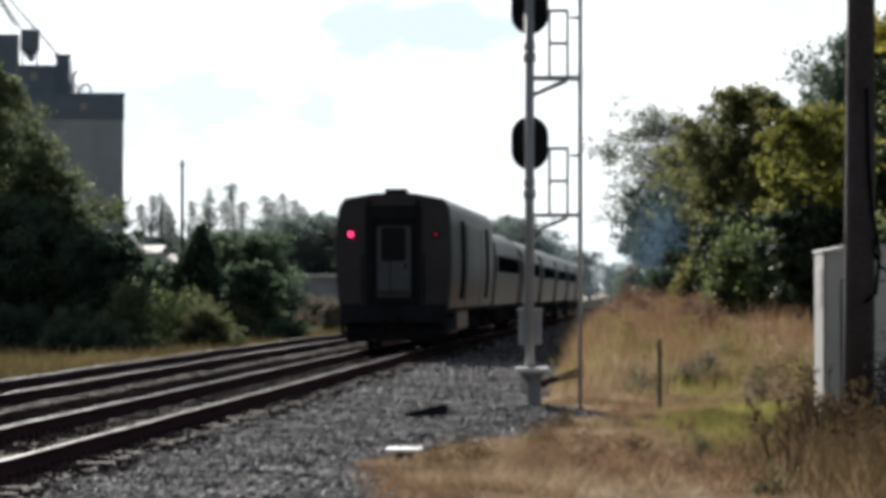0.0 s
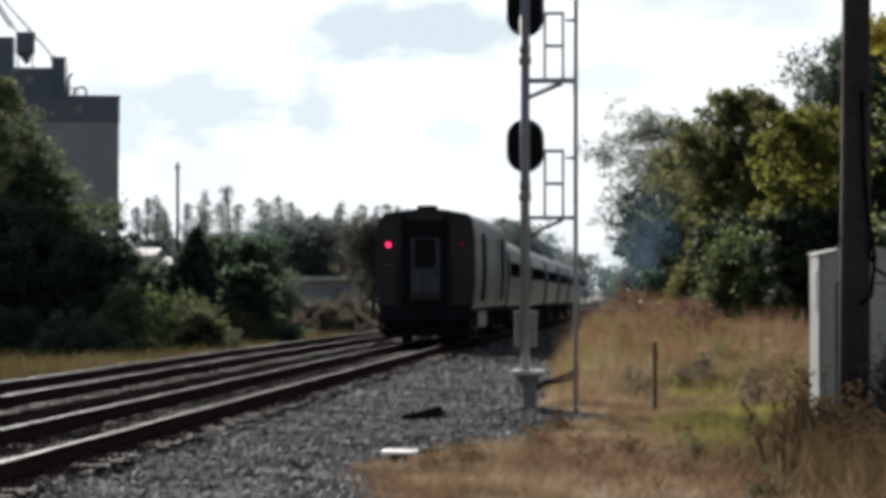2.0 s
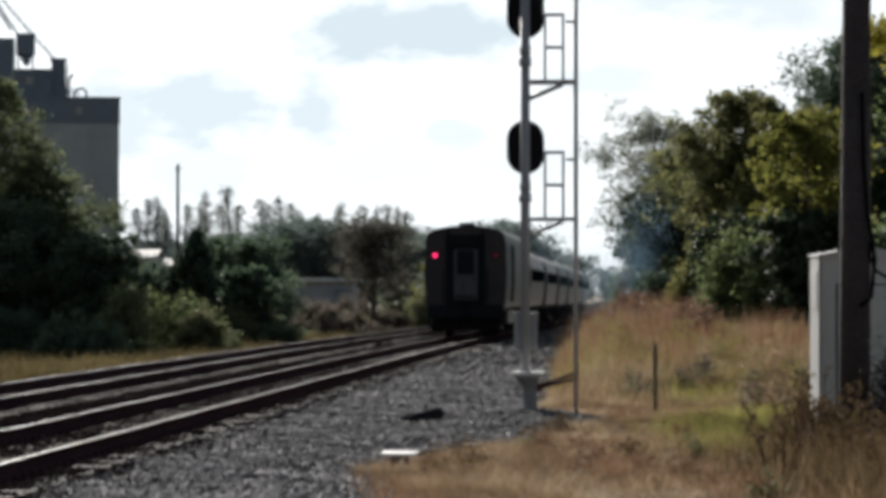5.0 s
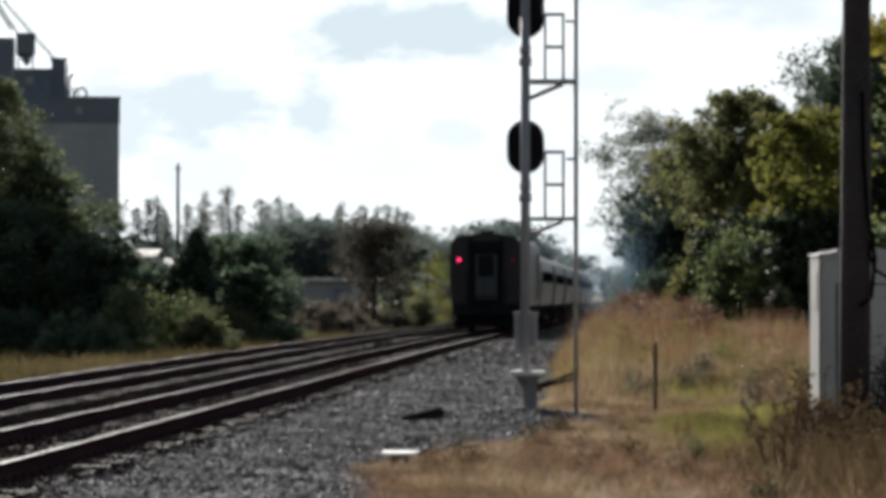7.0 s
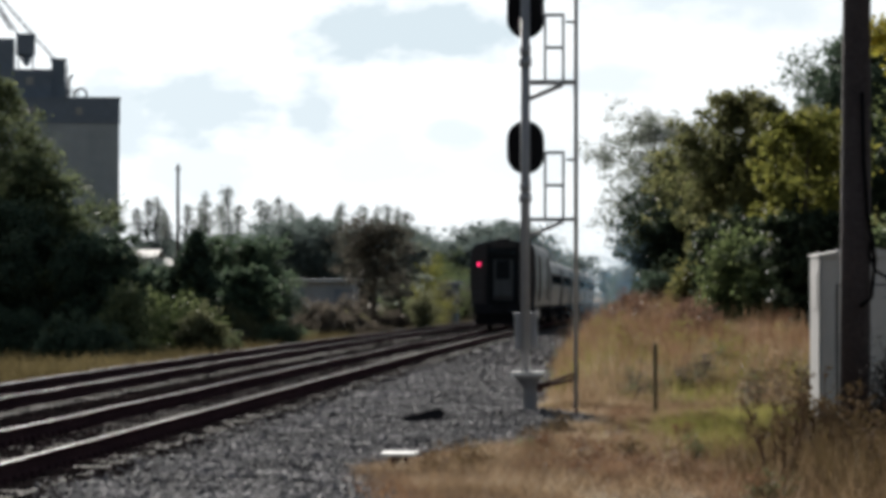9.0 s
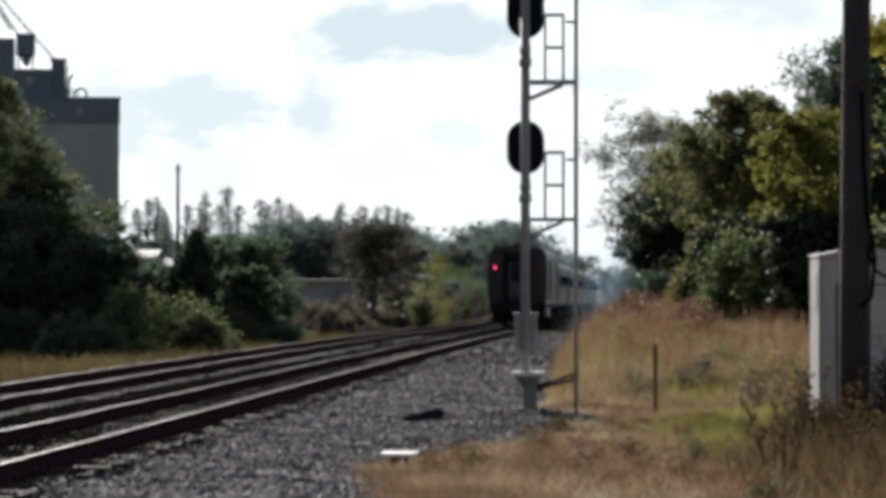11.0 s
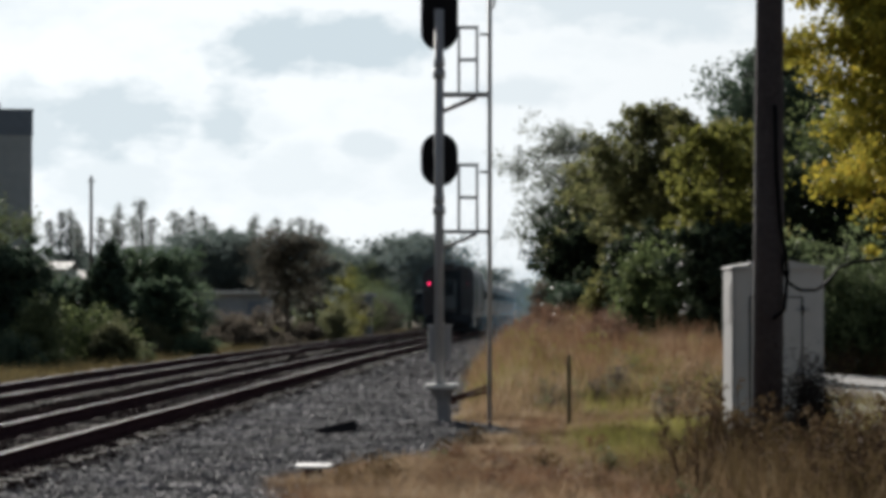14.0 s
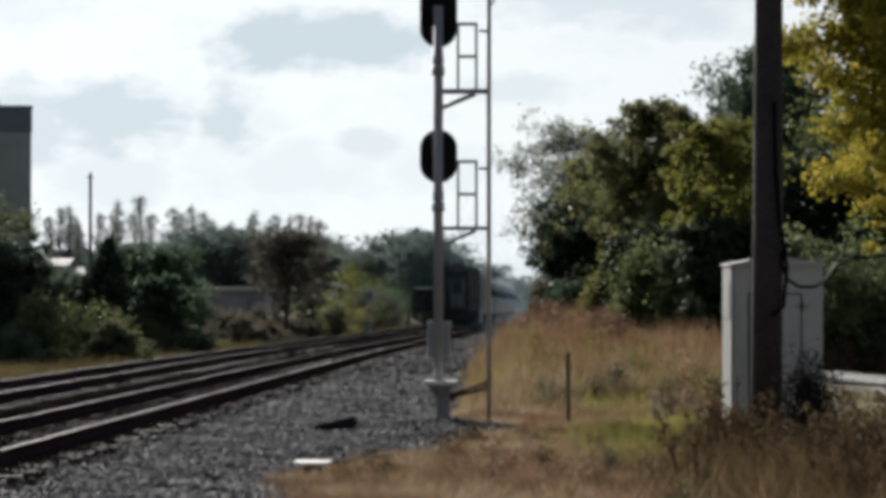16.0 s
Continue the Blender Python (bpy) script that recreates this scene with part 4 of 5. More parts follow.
def elevator():
    t = thing("grain_elevator", pose(-73.5, 500, -0.4, 0, 0, 9), "grey concrete grain elevator with dark machinery on its roof", "grain elevator")
    bm = boxed(-34, 0, 0, 18, 0, 25.2)
    part("bin_wall", bm, M["silo"], t, "weathered tan concrete wall")
    for x in (-3.6, -10.0, -16.5, -23.0):
        part("rib", boxed(x - 0.14, x + 0.14, -0.14, 0.0, 0, 25.2), M["silo"], t)
    head = part("head_house", boxed(-34, 0.1, -0.15, 18.1, 25.2, 28.6), M["silo_dark"], t, "dark band under the roof")
    part("parapet", boxed(-34, 0.2, -0.25, 18.2, 28.6, 28.85), M["silo_dark"], head)
    for x, z in ((-5.5, 26.4), (-12.0, 26.4)):
        part("window", boxed(x - 0.45, x + 0.45, -0.3, -0.2, z, z + 1.0), M["concrete"], head)
    def aloft(name, bm, material, parent, label=""):
        """Roof machinery stands back from the corner."""
        ob = part(name, bm, material, parent, label)
        ob.matrix_basis = pose(-3.2, 0, 0)
        return ob

    aloft("gallery", boxed(-34, -6.1, 2, 14, 28.85, 32.8), M["silo_dark"], t, "dark upper storey")
    aloft("window", boxed(-9.6, -8.6, 1.9, 2.0, 30.6, 31.7), M["concrete"], t)
    aloft("stair_tower", boxed(-6.1, -4.2, 3, 7, 28.85, 34.1), M["silo_dark"], t)
    aloft("tower_cap", boxed(-6.3, -4.0, 2.8, 7.2, 34.1, 34.35), M["silo_dark"], t)
    aloft("upper_house", boxed(-34, -11.3, 3, 11, 32.8, 37.1), M["silo_dark"], t)
    hop = boxed(-11.0, -8.4, 3, 6, 34.9, 37.8)
    bm = hop
    for x in (-10.7, -8.7):
        tube(bm, [(x, 3.4, 32.8), (x, 3.4, 34.9)], 0.12, 5)
    aloft("hopper", bm, M["silo_dark"], t)
    aloft("hopper_spout", tubed([(-9.7, 4.4, 34.9), (-9.5, 4.4, 33.4)], [1.0, 0.3], 8), M["silo_dark"], t)
    for x0, z0, x1, z1 in ((-14.4, 43.2, -11.0, 38.0), (-13.4, 43.0, -5.2, 33.6), (-15.4, 44.0, -11.8, 38.4)):
        bm = bmesh.new()
        for dz in (-0.22, 0.22):
            tube(bm, [(x0, 4, z0 + dz), (x1, 4, z1 + dz)], 0.07, 5)
        for i in range(13):
            f = i / 12
            x, z = x0 + (x1 - x0) * f, z0 + (z1 - z0) * f
            tube(bm, [(x, 4, z - 0.22), (x + (x1 - x0) / 26, 4, z + 0.22)], 0.05, 4)
        aloft("grain_spout", bm, M["steel_dark"], t)
    aloft("leg_tower", boxed(-15.4, -14.2, 4, 6, 37.1, 47.0), M["silo_dark"], t)
    bm = bmesh.new()
    for x in (-3.9, -3.1, -2.4):
        tube(bm, [(x, 1.0, 28.9), (x, 1.0, 30.0)], 0.06, 4)
    tube(bm, [(-4.0, 1.0, 30.0), (-2.3, 1.0, 30.0)], 0.06, 4)
    tube(bm, [(-4.0, 1.0, 29.5), (-2.3, 1.0, 29.5)], 0.05, 4)
    aloft("roof_railing", bm, M["galvanised"], t)
    aloft("roof_duct", tubed([(-2.9, 2, 28.8), (-2.9, 2, 29.6), (-2.4, 2, 30.1), (-1.7, 2, 30.1), (-1.3, 2, 29.6), (-1.3, 2, 28.8)], 0.16, 7), M["galvanised"], t, "bent grey duct")
    aloft("ladder_cage", tubed([(-4.1, 2.6, 29.0), (-3.95, 2.6, 33.6)], 0.12, 5), M["galvanised"], t)
    aloft("vent_pipe", tubed([(-3.7, 3, 28.9), (-3.7, 3, 31.4), (-3.2, 3, 32.2)], 0.2, 7), M["galvanised"], t)


elevator()


def low_shed(x, y, w, d, h, label, wall, roof):
    z = float(ground_height(np.array([float(x)]), np.array([float(y)]))[0])
    t = thing("shed", pose(x, y, z), label, "shed")
    part("wall", boxed(0, w, 0, d, 0, h), M[wall], t)
    part("roof", boxed(-0.3, w + 0.3, -0.5, d + 0.3, h, h + 0.28, bevel=0.04), M[roof], t)
    n = max(2, int(w / 1.6))
    for i in range(n):
        cx = w * (i + 0.5) / n
        part("door_panel", boxed(cx - 0.55, cx + 0.55, -0.06, 0.0, 0.05, h - 0.5), M["shed_wall"] if i % 2 else M["silo_dark"], t)
    return t


low_shed(-26.4, 262, 4.9, 5, 3.0, "long low grey metal shed with flat pale roof", "shed_wall", "shed_roof")
low_shed(-19.4, 275, 4.6, 4, 2.9, "low weathered grey shed behind autumn trees", "silo_dark", "shed_wall")


def far_house(x, y, w, d, h, rise, label):
    """A plain house with its long roof slope towards the tracks."""
    t = thing("far_house", pose(x, y, -0.3), label, "house")
    part("wall", boxed(0, w, 0, d, 0, h), M["concrete"], t)
    bm = prism(bmesh.new(), [(-0.4, h - 0.1), (d / 2, h + rise), (d + 0.4, h - 0.1), (d + 0.4, h + 0.08), (d / 2, h + rise + 0.2), (-0.4, h + 0.08)], -0.4, w + 0.4)
    roof = part("roof", bm, M["pale_roof"], t, "sunlit pale pinkish roof")
    roof.matrix_basis = Matrix(((0, 1, 0, 0), (1, 0, 0, 0), (0, 0, 1, 0), (0, 0, 0, 1)))
    for k in (0.25, 0.7):
        win = part("window", boxed(w * k - 0.4, w * k + 0.4, -0.05, 0.0, 1.2, 2.4), M["glass_dark"], t)
        part("sill", boxed(w * k - 0.5, w * k + 0.5, -0.12, 0.0, 1.1, 1.2), M["concrete"], win)


far_house(-58.4, 400, 3.4, 8, 5.7, 0.7, "far house with sunlit pale pinkish roof above trees")
far_house(-55.0, 410, 2.4, 6, 4.9, 0.6, "far lower house with sunlit pale roof")

far_pole = thing("far_utility_pole", pose(-42.2, 323, -0.4), "bare wooden utility pole rising above trees", "utility pole")
part("pole", tubed([(0, 0, 0), (0, 0, 13.4)], [0.19, 0.13], 10), M["pole_wood"], far_pole)
part("cross_arm", boxed(-0.35, 0.35, -0.05, 0.05, 12.9, 13.0, bevel=0.01), M["pole_wood"], far_pole)

# ---- parked service vehicle beyond the far track ----


def service_truck():
    t = thing("service_truck", pose(-13.7, 352, -0.15), "dark parked service truck with pale cab roof", "truck")
    part("truck_bed", boxed(-1.1, 1.1, 0, 4.4, 0.6, 2.35, bevel=0.08), M["steel_dark"], t, "dark box body")
    part("cab", boxed(-1.05, 1.05, 4.5, 6.4, 0.7, 2.9, bevel=0.18), M["steel_dark"], t)
    part("cab_roof", boxed(-0.95, 0.95, 4.6, 6.2, 2.9, 3.05, bevel=0.04), M["shed_roof"], t, "pale roof")
    part("rear_window", boxed(-0.8, 0.8, 4.45, 4.49, 2.4, 2.75), M["glass_dark"], t)
    for x in (-0.95, 0.95):
        for y in (0.9, 5.4):
            w = part("wheel", tubed([(x - 0.13, y, 0.42), (x + 0.13, y, 0.42)], 0.42, 16), M["rubber"], t)
            part("rim", tubed([(x - 0.14, y, 0.42), (x + 0.14, y, 0.42)], 0.22, 12), M["galvanised"], w)
    part("tailgate", boxed(-1.0, 1.0, -0.06, 0.0, 0.75, 2.2, bevel=0.02), M["rear_black"], t)


service_truck()

# ---- signal mast ----


def capsule(bm, cx, y0, y1, cz, w, h, seg=14):
    r = w / 2
    pts = [(cx + r * math.cos(a), cz + h / 2 - r + r * math.sin(a)) for a in [math.pi * k / seg for k in range(seg + 1)]]
    pts += [(cx + r * math.cos(a), cz - h / 2 + r + r * math.sin(a)) for a in [math.pi + math.pi * k / seg for k in range(seg + 1)]]
    return prism(bm, pts, y0, y1)


def signal_mast():
    t = thing("signal_mast", pose(-1.98, 57, -0.25), "grey steel railway signal mast carrying two black oval heads", "railway signal")
    base = part("foundation", tubed([(0.07, 0, -0.3), (0.07, 0, -0.02), (0.07, 0, 0.02), (0.07, 0, 0.42), (0.06, 0, 0.5), (0.05, 0, 0.57), (0.05, 0, 0.62)], [0.17, 0.165, 0.118, 0.115, 0.135, 0.19, 0.235], 20), M["pedestal"], t, "grey pedestal flaring under its cap")
    part("base_cap", boxed(-0.215, 0.305, -0.25, 0.25, 0.615, 0.69, bevel=0.03), M["white_concrete"], t, "white square cap plate")
    for a in range(4):
        x, y = 0.07 + 0.17 * math.cos(a * 1.571 + 0.8), 0.17 * math.sin(a * 1.571 + 0.8)
        part("anchor_bolt", tubed([(x, y, -0.06), (x, y, 0.06)], 0.018, 6), M["steel_dark"], base)
    part("mast", tubed([(0, 0, 0.6), (0, 0, 6.55)], 0.074, 20), M["galvanised"], t, "galvanised round pipe")
    jb = part("junction_box", boxed(-0.17, 0.18, 0.075, 0.30, 1.04, 1.58, bevel=0.02), M["galvanised"], t)
    part("box_lid", boxed(-0.19, 0.20, 0.06, 0.32, 1.575, 1.61, bevel=0.01), M["galvanised"], jb)
    for cz, ch in ((4.20, 0.84), (6.33, 1.26)):
        hd = part("signal_head", capsule(bmesh.new(), 0.0, 0.14, 0.17, cz + (ch - 0.84) / 2, 0.585, ch), M["black_paint"], t, "black oval backboard")
        part("lamp_housing", capsule(bmesh.new(), 0.0, 0.17, 0.42, cz + (ch - 0.84) / 2, 0.34, ch - 0.22), M["black_paint"], hd)
        for k in (-0.17, 0.0, 0.17):
            part("hood", tubed([(0, 0.40, cz + k), (0, 0.66, cz + k)], 0.085, 12, caps=False), M["black_paint"], hd)
        for k in (-0.62, -0.8):
            part("clamp", tubed([(0, 0, cz + k - 0.07), (0, 0, cz + k + 0.07)], 0.10 if k == -0.8 else 0.088, 14), M["galvanised"], t)
        part("head_bracket", boxed(-0.06, 0.06, 0.05, 0.16, cz - 0.62, cz - 0.3, bevel=0.01), M["galvanised"], hd)
    for fz in (3.08, 5.235):  # service platforms
        p = part("platform", boxed(0.06, 0.76, -0.03, 0.55, fz - 0.035, fz + 0.015), M["galvanised"], t)
        part("brace", tubed([(0.05, 0, fz - 0.27), (0.58, 0, fz - 0.05)], 0.022, 7), M["galvanised"], p)
        part("brace", tubed([(0.05, 0.5, fz - 0.27), (0.58, 0.5, fz - 0.05)], 0.022, 7), M["galvanised"], p)
        for x in (0.31, 0.595):
            part("guard_post", boxed(x - 0.02, x + 0.02, -0.02, 0.02, fz, fz + 1.05), M["galvanised"], p)
        for z in (0.52, 1.03):
            part("guard_rail", boxed(0.29, 0.615, -0.025, 0.015, fz + z - 0.025, fz + z + 0.025), M["galvanised"], p)
        part("ladder_tie", boxed(0.64, 0.80, -0.02, 0.02, fz + 0.90, fz + 0.94), M["galvanised"], p)
    ld = part("ladder", tubed([(0.79, 0.02, 0.12), (0.79, 0.02, 7.4)], 0.034, 10), M["aluminium"], t, "narrow steel ladder")
    part("ladder_stile", tubed([(0.79, 0.42, 0.12), (0.79, 0.42, 7.4)], 0.03, 10), M["aluminium"], ld)
    for i in range(23):
        z = 0.4 + i * 0.305
        part("rung", tubed([(0.79, 0.02, z), (0.79, 0.42, z)], 0.013, 6), M["aluminium"], ld)
    part("ladder_hook", tubed([(0.79, 0.02, 6.55), (0.86, 0.02, 6.6), (0.87, 0.02, 6.85), (0.83, 0.02, 7.0)], 0.02, 6), M["galvanised"], ld)
    for y, z0, z1 in ((0.05, 0.43, 0.66), (0.3, 0.40, 0.57)):
        b = part("stay_bar", tubed([(0.12, y, z0), (0.79, y, z1)], 0.027, 8), M["rust"], t, "rusty red steel stay bar")
        part("flange", tubed([(0.17, y, z0 + 0.01), (0.24, y, z0 + 0.035)], 0.06, 8), M["rust"], b)
    part("ladder_foot", tubed([(0.79, 0.02, -0.34), (0.79, 0.02, 0.22)], 0.03, 8), M["rust"], ld)
    return t


signal_mast()

box_at = thing("pull_box", pose(-2.88, 41.6, -0.36), "white concrete cable box set in ballast", "cable box")
part("box_body", boxed(-0.09, 0.09, -0.14, 0.14, 0.0, 0.17, bevel=0.01), M["rust"], box_at)
lid = part("box_cover", boxed(-0.205, 0.205, -0.18, 0.18, -0.015, 0.015, bevel=0.008), M["white_concrete"], box_at, "white slab lid")
lid.matrix_basis = pose(0, 0, 0.20, 3, 0, 0)

stick = thing("broken_tie", pose(-3.42, 54.3, -0.24, 0, -10, 20), "broken piece of dark wood lying on ballast", "wood scrap")
bm = boxed(-0.31, 0.31, -0.08, 0.08, -0.02, 0.15, bevel=0.015)
for v in bm.verts:
    v.co.z *= 0.75 + 0.35 * (v.co.x + 0.3)
    v.co.y += 0.03 * math.sin(v.co.x * 9)
part("wood", bm, M["steel_dark"], stick)
part("split_end", boxed(0.27, 0.36, -0.03, 0.03, 0.03, 0.075, bevel=0.01), M["steel_dark"], stick)

post = thing("marker_post", pose(0.05, 56.5, -0.42), "weathered brown wooden marker post in grass", "post")
part("post", boxed(-0.036, 0.036, -0.035, 0.035, 0, 1.28, bevel=0.01), M["post_wood"], post)
part("post_cap", boxed(-0.03, 0.038, -0.034, 0.034, 1.27, 1.31, bevel=0.01), M["post_wood"], post)

# ---- relay cabinet, wooden pole, cable ----


def cabinet():
    t = thing("relay_cabinet", pose(2.26, 49.5, -0.26, 0, 0, 6), "pale grey aluminium relay cabinet with double doors, standing in weeds", "relay cabinet")
    part("plinth", boxed(0.04, 1.21, 0.04, 0.76, -0.1, 0.16), M["concrete"], t)
    part("body", boxed(0, 1.25, 0, 0.8, 0.16, 2.42, bevel=0.012), M["aluminium"], t)
    part("roof", prism(bmesh.new(), [(-0.03, 2.42), (1.28, 2.42), (1.28, 2.45), (0.62, 2.56), (-0.03, 2.45)], -0.05, 0.84), M["aluminium"], t, "low peaked metal roof")
    d = part("door", boxed(0.25, 0.94, -0.022, 0.0, 0.34, 2.03, bevel=0.006), M["aluminium"], t, "flush metal door")
    for x0, x1, z0, z1 in ((0.228, 0.25, 0.32, 2.05), (0.94, 0.962, 0.32, 2.05), (0.25, 0.94, 2.03, 2.05), (0.25, 0.94, 0.32, 0.34)):
        part("door_gasket", boxed(x0, x1, -0.012, 0.001, z0, z1), M["rubber"], d, "dark rubber gap round the door")
    for z in (1.0, 1.87):
        part("hinge", boxed(0.86, 1.05, -0.04, -0.004, z - 0.018, z + 0.018, bevel=0.006), M["galvanised"], d)
        part("hinge_pin", tubed([(0.95, -0.045, z - 0.06), (0.95, -0.045, z + 0.06)], 0.016, 8), M["steel_dark"], d)
    part("door_handle", boxed(0.31, 0.34, -0.06, -0.02, 1.05, 1.3, bevel=0.008), M["steel_dark"], d)
    # sheet added over the whole side; its darker colour stands in for weaker sunlight
    part("side_panel", boxed(-0.012, 0.002, 0.02, 0.78, 0.18, 2.40, bevel=0.004), M["aluminium_sun_side"], t, "thin added sheet, coloured darker to tone down the sunlit side")
    part("side_vent", boxed(-0.022, 0.0, 0.1, 0.7, 1.7, 2.22, bevel=0.01), M["aluminium_sun_side"], t)
    part("corner_trim", boxed(-0.014, 0.02, -0.035, 0.02, 0.2, 2.42, bevel=0.006), M["aluminium_sun_side"], t)
    return t


cabinet()

pole = thing("utility_pole", pose(2.37, 43.0, -0.38, 0, 0.35, 0), "weathered grey brown wooden utility pole beside the cabinet", "utility pole")
part("pole", tubed([(0, 0, 0), (0, 0, 3), (0, 0, 6), (0.0, 0, 9.5)], [0.182, 0.176, 0.163, 0.145], 24), M["pole_wood"], pole)
part("conduit", tubed([(0.06, -0.18, 4.4), (0.08, -0.18, 3.6), (0.13, -0.17, 3.0), (0.22, -0.12, 2.45), (0.18, -0.14, 2.0), (0.05, -0.20, 1.9)], 0.024, 8), M["rubber"], pole, "black cable clipped to the pole")
part("step_bolt", tubed([(-0.17, 0, 2.56), (-0.24, 0, 2.56)], 0.012, 6), M["galvanised"], pole)
part("step_bolt", tubed([(0.17, -0.03, 1.3), (0.22, -0.03, 1.3)], 0.012, 6), M["galvanised"], pole)
cable = thing("hanging_cable", pose(2.37, 43.0, -0.28), "black cable hanging in a loop from the pole", "cable")
part("cable", tubed([(0.17, -0.08, 2.55), (0.18, -0.1, 2.38), (0.24, -0.1, 2.22), (0.38, -0.1, 2.13), (0.56, -0.1, 2.13), (0.70, -0.1, 2.22), (0.82, -0.1, 2.38), (1.0, -0.1, 2.46), (1.4, 0, 2.5), (2.2, 0.2, 2.7), (4.2, 0.6, 3.4)], 0.02, 8), M["rubber"], cable)

# ---- drifting exhaust smoke ----


M["smoke"] = surface("smoke", (0.14, 0.235, 0.32), (0.21, 0.315, 0.40), 1.0, grain=3, broad=0.6, bump=0, thru=0.4, spec=0.0, warm=0.0)


def smoke(x, y, z, spread, count, fleck, seed, label):
    """Exhaust smoke: countless fine flecks, denser towards the middle of several puffs."""
    g = np.random.default_rng(seed)
    puffs = [(*(g.normal(size=3) * np.array(spread) * 0.62), g.uniform(0.7, 1.3)) for i in range(14)]
    pick = g.integers(0, len(puffs), count)
    c = np.array(puffs)[pick]
    at = c[:, :3] + g.normal(size=(count, 3)) * np.array(spread) * 0.62 * c[:, 3:]
    at[:, 2] = np.maximum(at[:, 2], -z + 0.2)
    a, b = g.normal(size=(2, count, 3))
    a /= np.linalg.norm(a, axis=1)[:, None]
    b = np.cross(a, b)
    b /= np.linalg.norm(b, axis=1)[:, None]
    s = fleck * (0.5 + g.random(count))[:, None]
    v = np.stack([at - a * s, at + b * s, at + a * s, at - b * s], 1)
    t = thing("exhaust_smoke", pose(x, y, z), label, "smoke")
    tagged(mesh_part("smoke_puffs", soup("smoke_puffs", v.reshape(-1, 3), 4), M["smoke"], t), kind="stuff")
    return t


SMOKE = [(smoke(0.1, 124, 2.9, (0.75, 1.5, 1.25), 24000, 0.010, 1, "thin blue diesel exhaust smoke hanging before trees"), [(0.1, 124, 2.9), (-0.2, 125, 2.6), (-0.8, 127, 2.0), (-1.2, 131, 1.1), (-1.3, 137, 0.6)]),
         (smoke(-4.5, 215, 2.4, (3.6, 32, 2.0), 10000, 0.012, 2, "thin blue exhaust haze lying over the tracks"), [(-4.5, 215, 2.4), (-4.6, 216, 2.4), (-4.7, 217, 2.4), (-4.8, 218, 2.4), (-4.9, 219, 2.4)]),
         (smoke(-2.2, 180, 1.3, (1.1, 16, 0.9), 6000, 0.011, 4, "thin blue exhaust haze lying along the bank"), [(-2.2, 180, 1.3), (-2.2, 181, 1.3), (-2.1, 182, 1.2), (-2.1, 183, 1.2), (-2.0, 184, 1.1)]),
         (smoke(-8.0, 300, 6.0, (2.2, 12, 2.0), 12000, 0.014, 3, "pale grey exhaust plume rising over the tracks"), [(-8.0, 300, 6.0), (-8.0, 300, 6.0), (-8.0, 300, 6.1), (-8.0, 300, 6.2), (-8.0, 300, 6.3)])]

# ---- train ----
LENGTH, PITCH = 25.2, 26.2


def section(kind):
    """Half outline of a coach body, from the sill up, then mirrored."""
    if kind == "baggage":
        half = [(1.40, 1.0), (1.50, 1.12), (1.58, 2.0), (1.59, 2.5), (1.56, 3.5), (1.52, 3.80), (1.45, 3.98), (1.32, 4.12), (0.6, 4.25), (0.0, 4.28)]
    else:
        half = [(1.34, 1.0), (1.45, 1.1), (1.55, 1.9), (1.57, 2.2), (1.57, 2.92), (1.46, 3.32), (1.22, 3.6), (0.8, 3.79), (0.35, 3.87), (0.0, 3.88)]
    return half + [(-x, z) for x, z in half[-2::-1]]


def side_x(kind, z):
    pts = section(kind)[:10]
    for (xa, za), (xb, zb) in zip(pts, pts[1:]):
        if za <= z <= zb:
            return xa + (xb - xa) * (z - za) / (zb - za)
    return pts[0][0]


def strip(bm, kind, y0, y1, z0, z1, out, side, steps=7):
    """A panel that follows the body's side."""
    rows = []
    for i in range(steps + 1):
        z = z0 + (z1 - z0) * i / steps
        x = side_x(kind, z)
        rows.append([bm.verts.new((side * (x + d), y, z)) for y in (y0, y1) for d in (out, -0.03)])
    for a, b in zip(rows, rows[1:]):
        bm.faces.new((a[0], a[2], b[2], b[0]))
        bm.faces.new((a[1], a[0], b[0], b[1]))
        bm.faces.new((a[2], a[3], b[3], b[2]))
    for r in (rows[0], rows[-1]):
        bm.faces.new((r[0], r[1], r[3], r[2]))
    bmesh.ops.recalc_face_normals(bm, faces=bm.faces)
    return bm


def bogie(t, y):
    f = part("bogie", boxed(-1.18, -0.98, y - 1.7, y + 1.7, 0.38, 0.72, bevel=0.06), M["steel_dark"], t, "dark wheel truck")
    part("side_frame", boxed(0.98, 1.18, y - 1.7, y + 1.7, 0.38, 0.72, bevel=0.06), M["steel_dark"], f)
    part("bolster", boxed(-1.0, 1.0, y - 0.25, y + 0.25, 0.5, 0.98, bevel=0.04), M["steel_dark"], f)
    for d in (-1.3, 1.3):
        part("axle", tubed([(-0.9, y + d, 0.457), (0.9, y + d, 0.457)], 0.08, 8), M["steel_dark"], f)
        for x in (-0.755, 0.755):
            part("wheel", tubed([(x - 0.07, y + d, 0.457), (x + 0.07, y + d, 0.457)], 0.457, 24), M["steel_dark"], f)


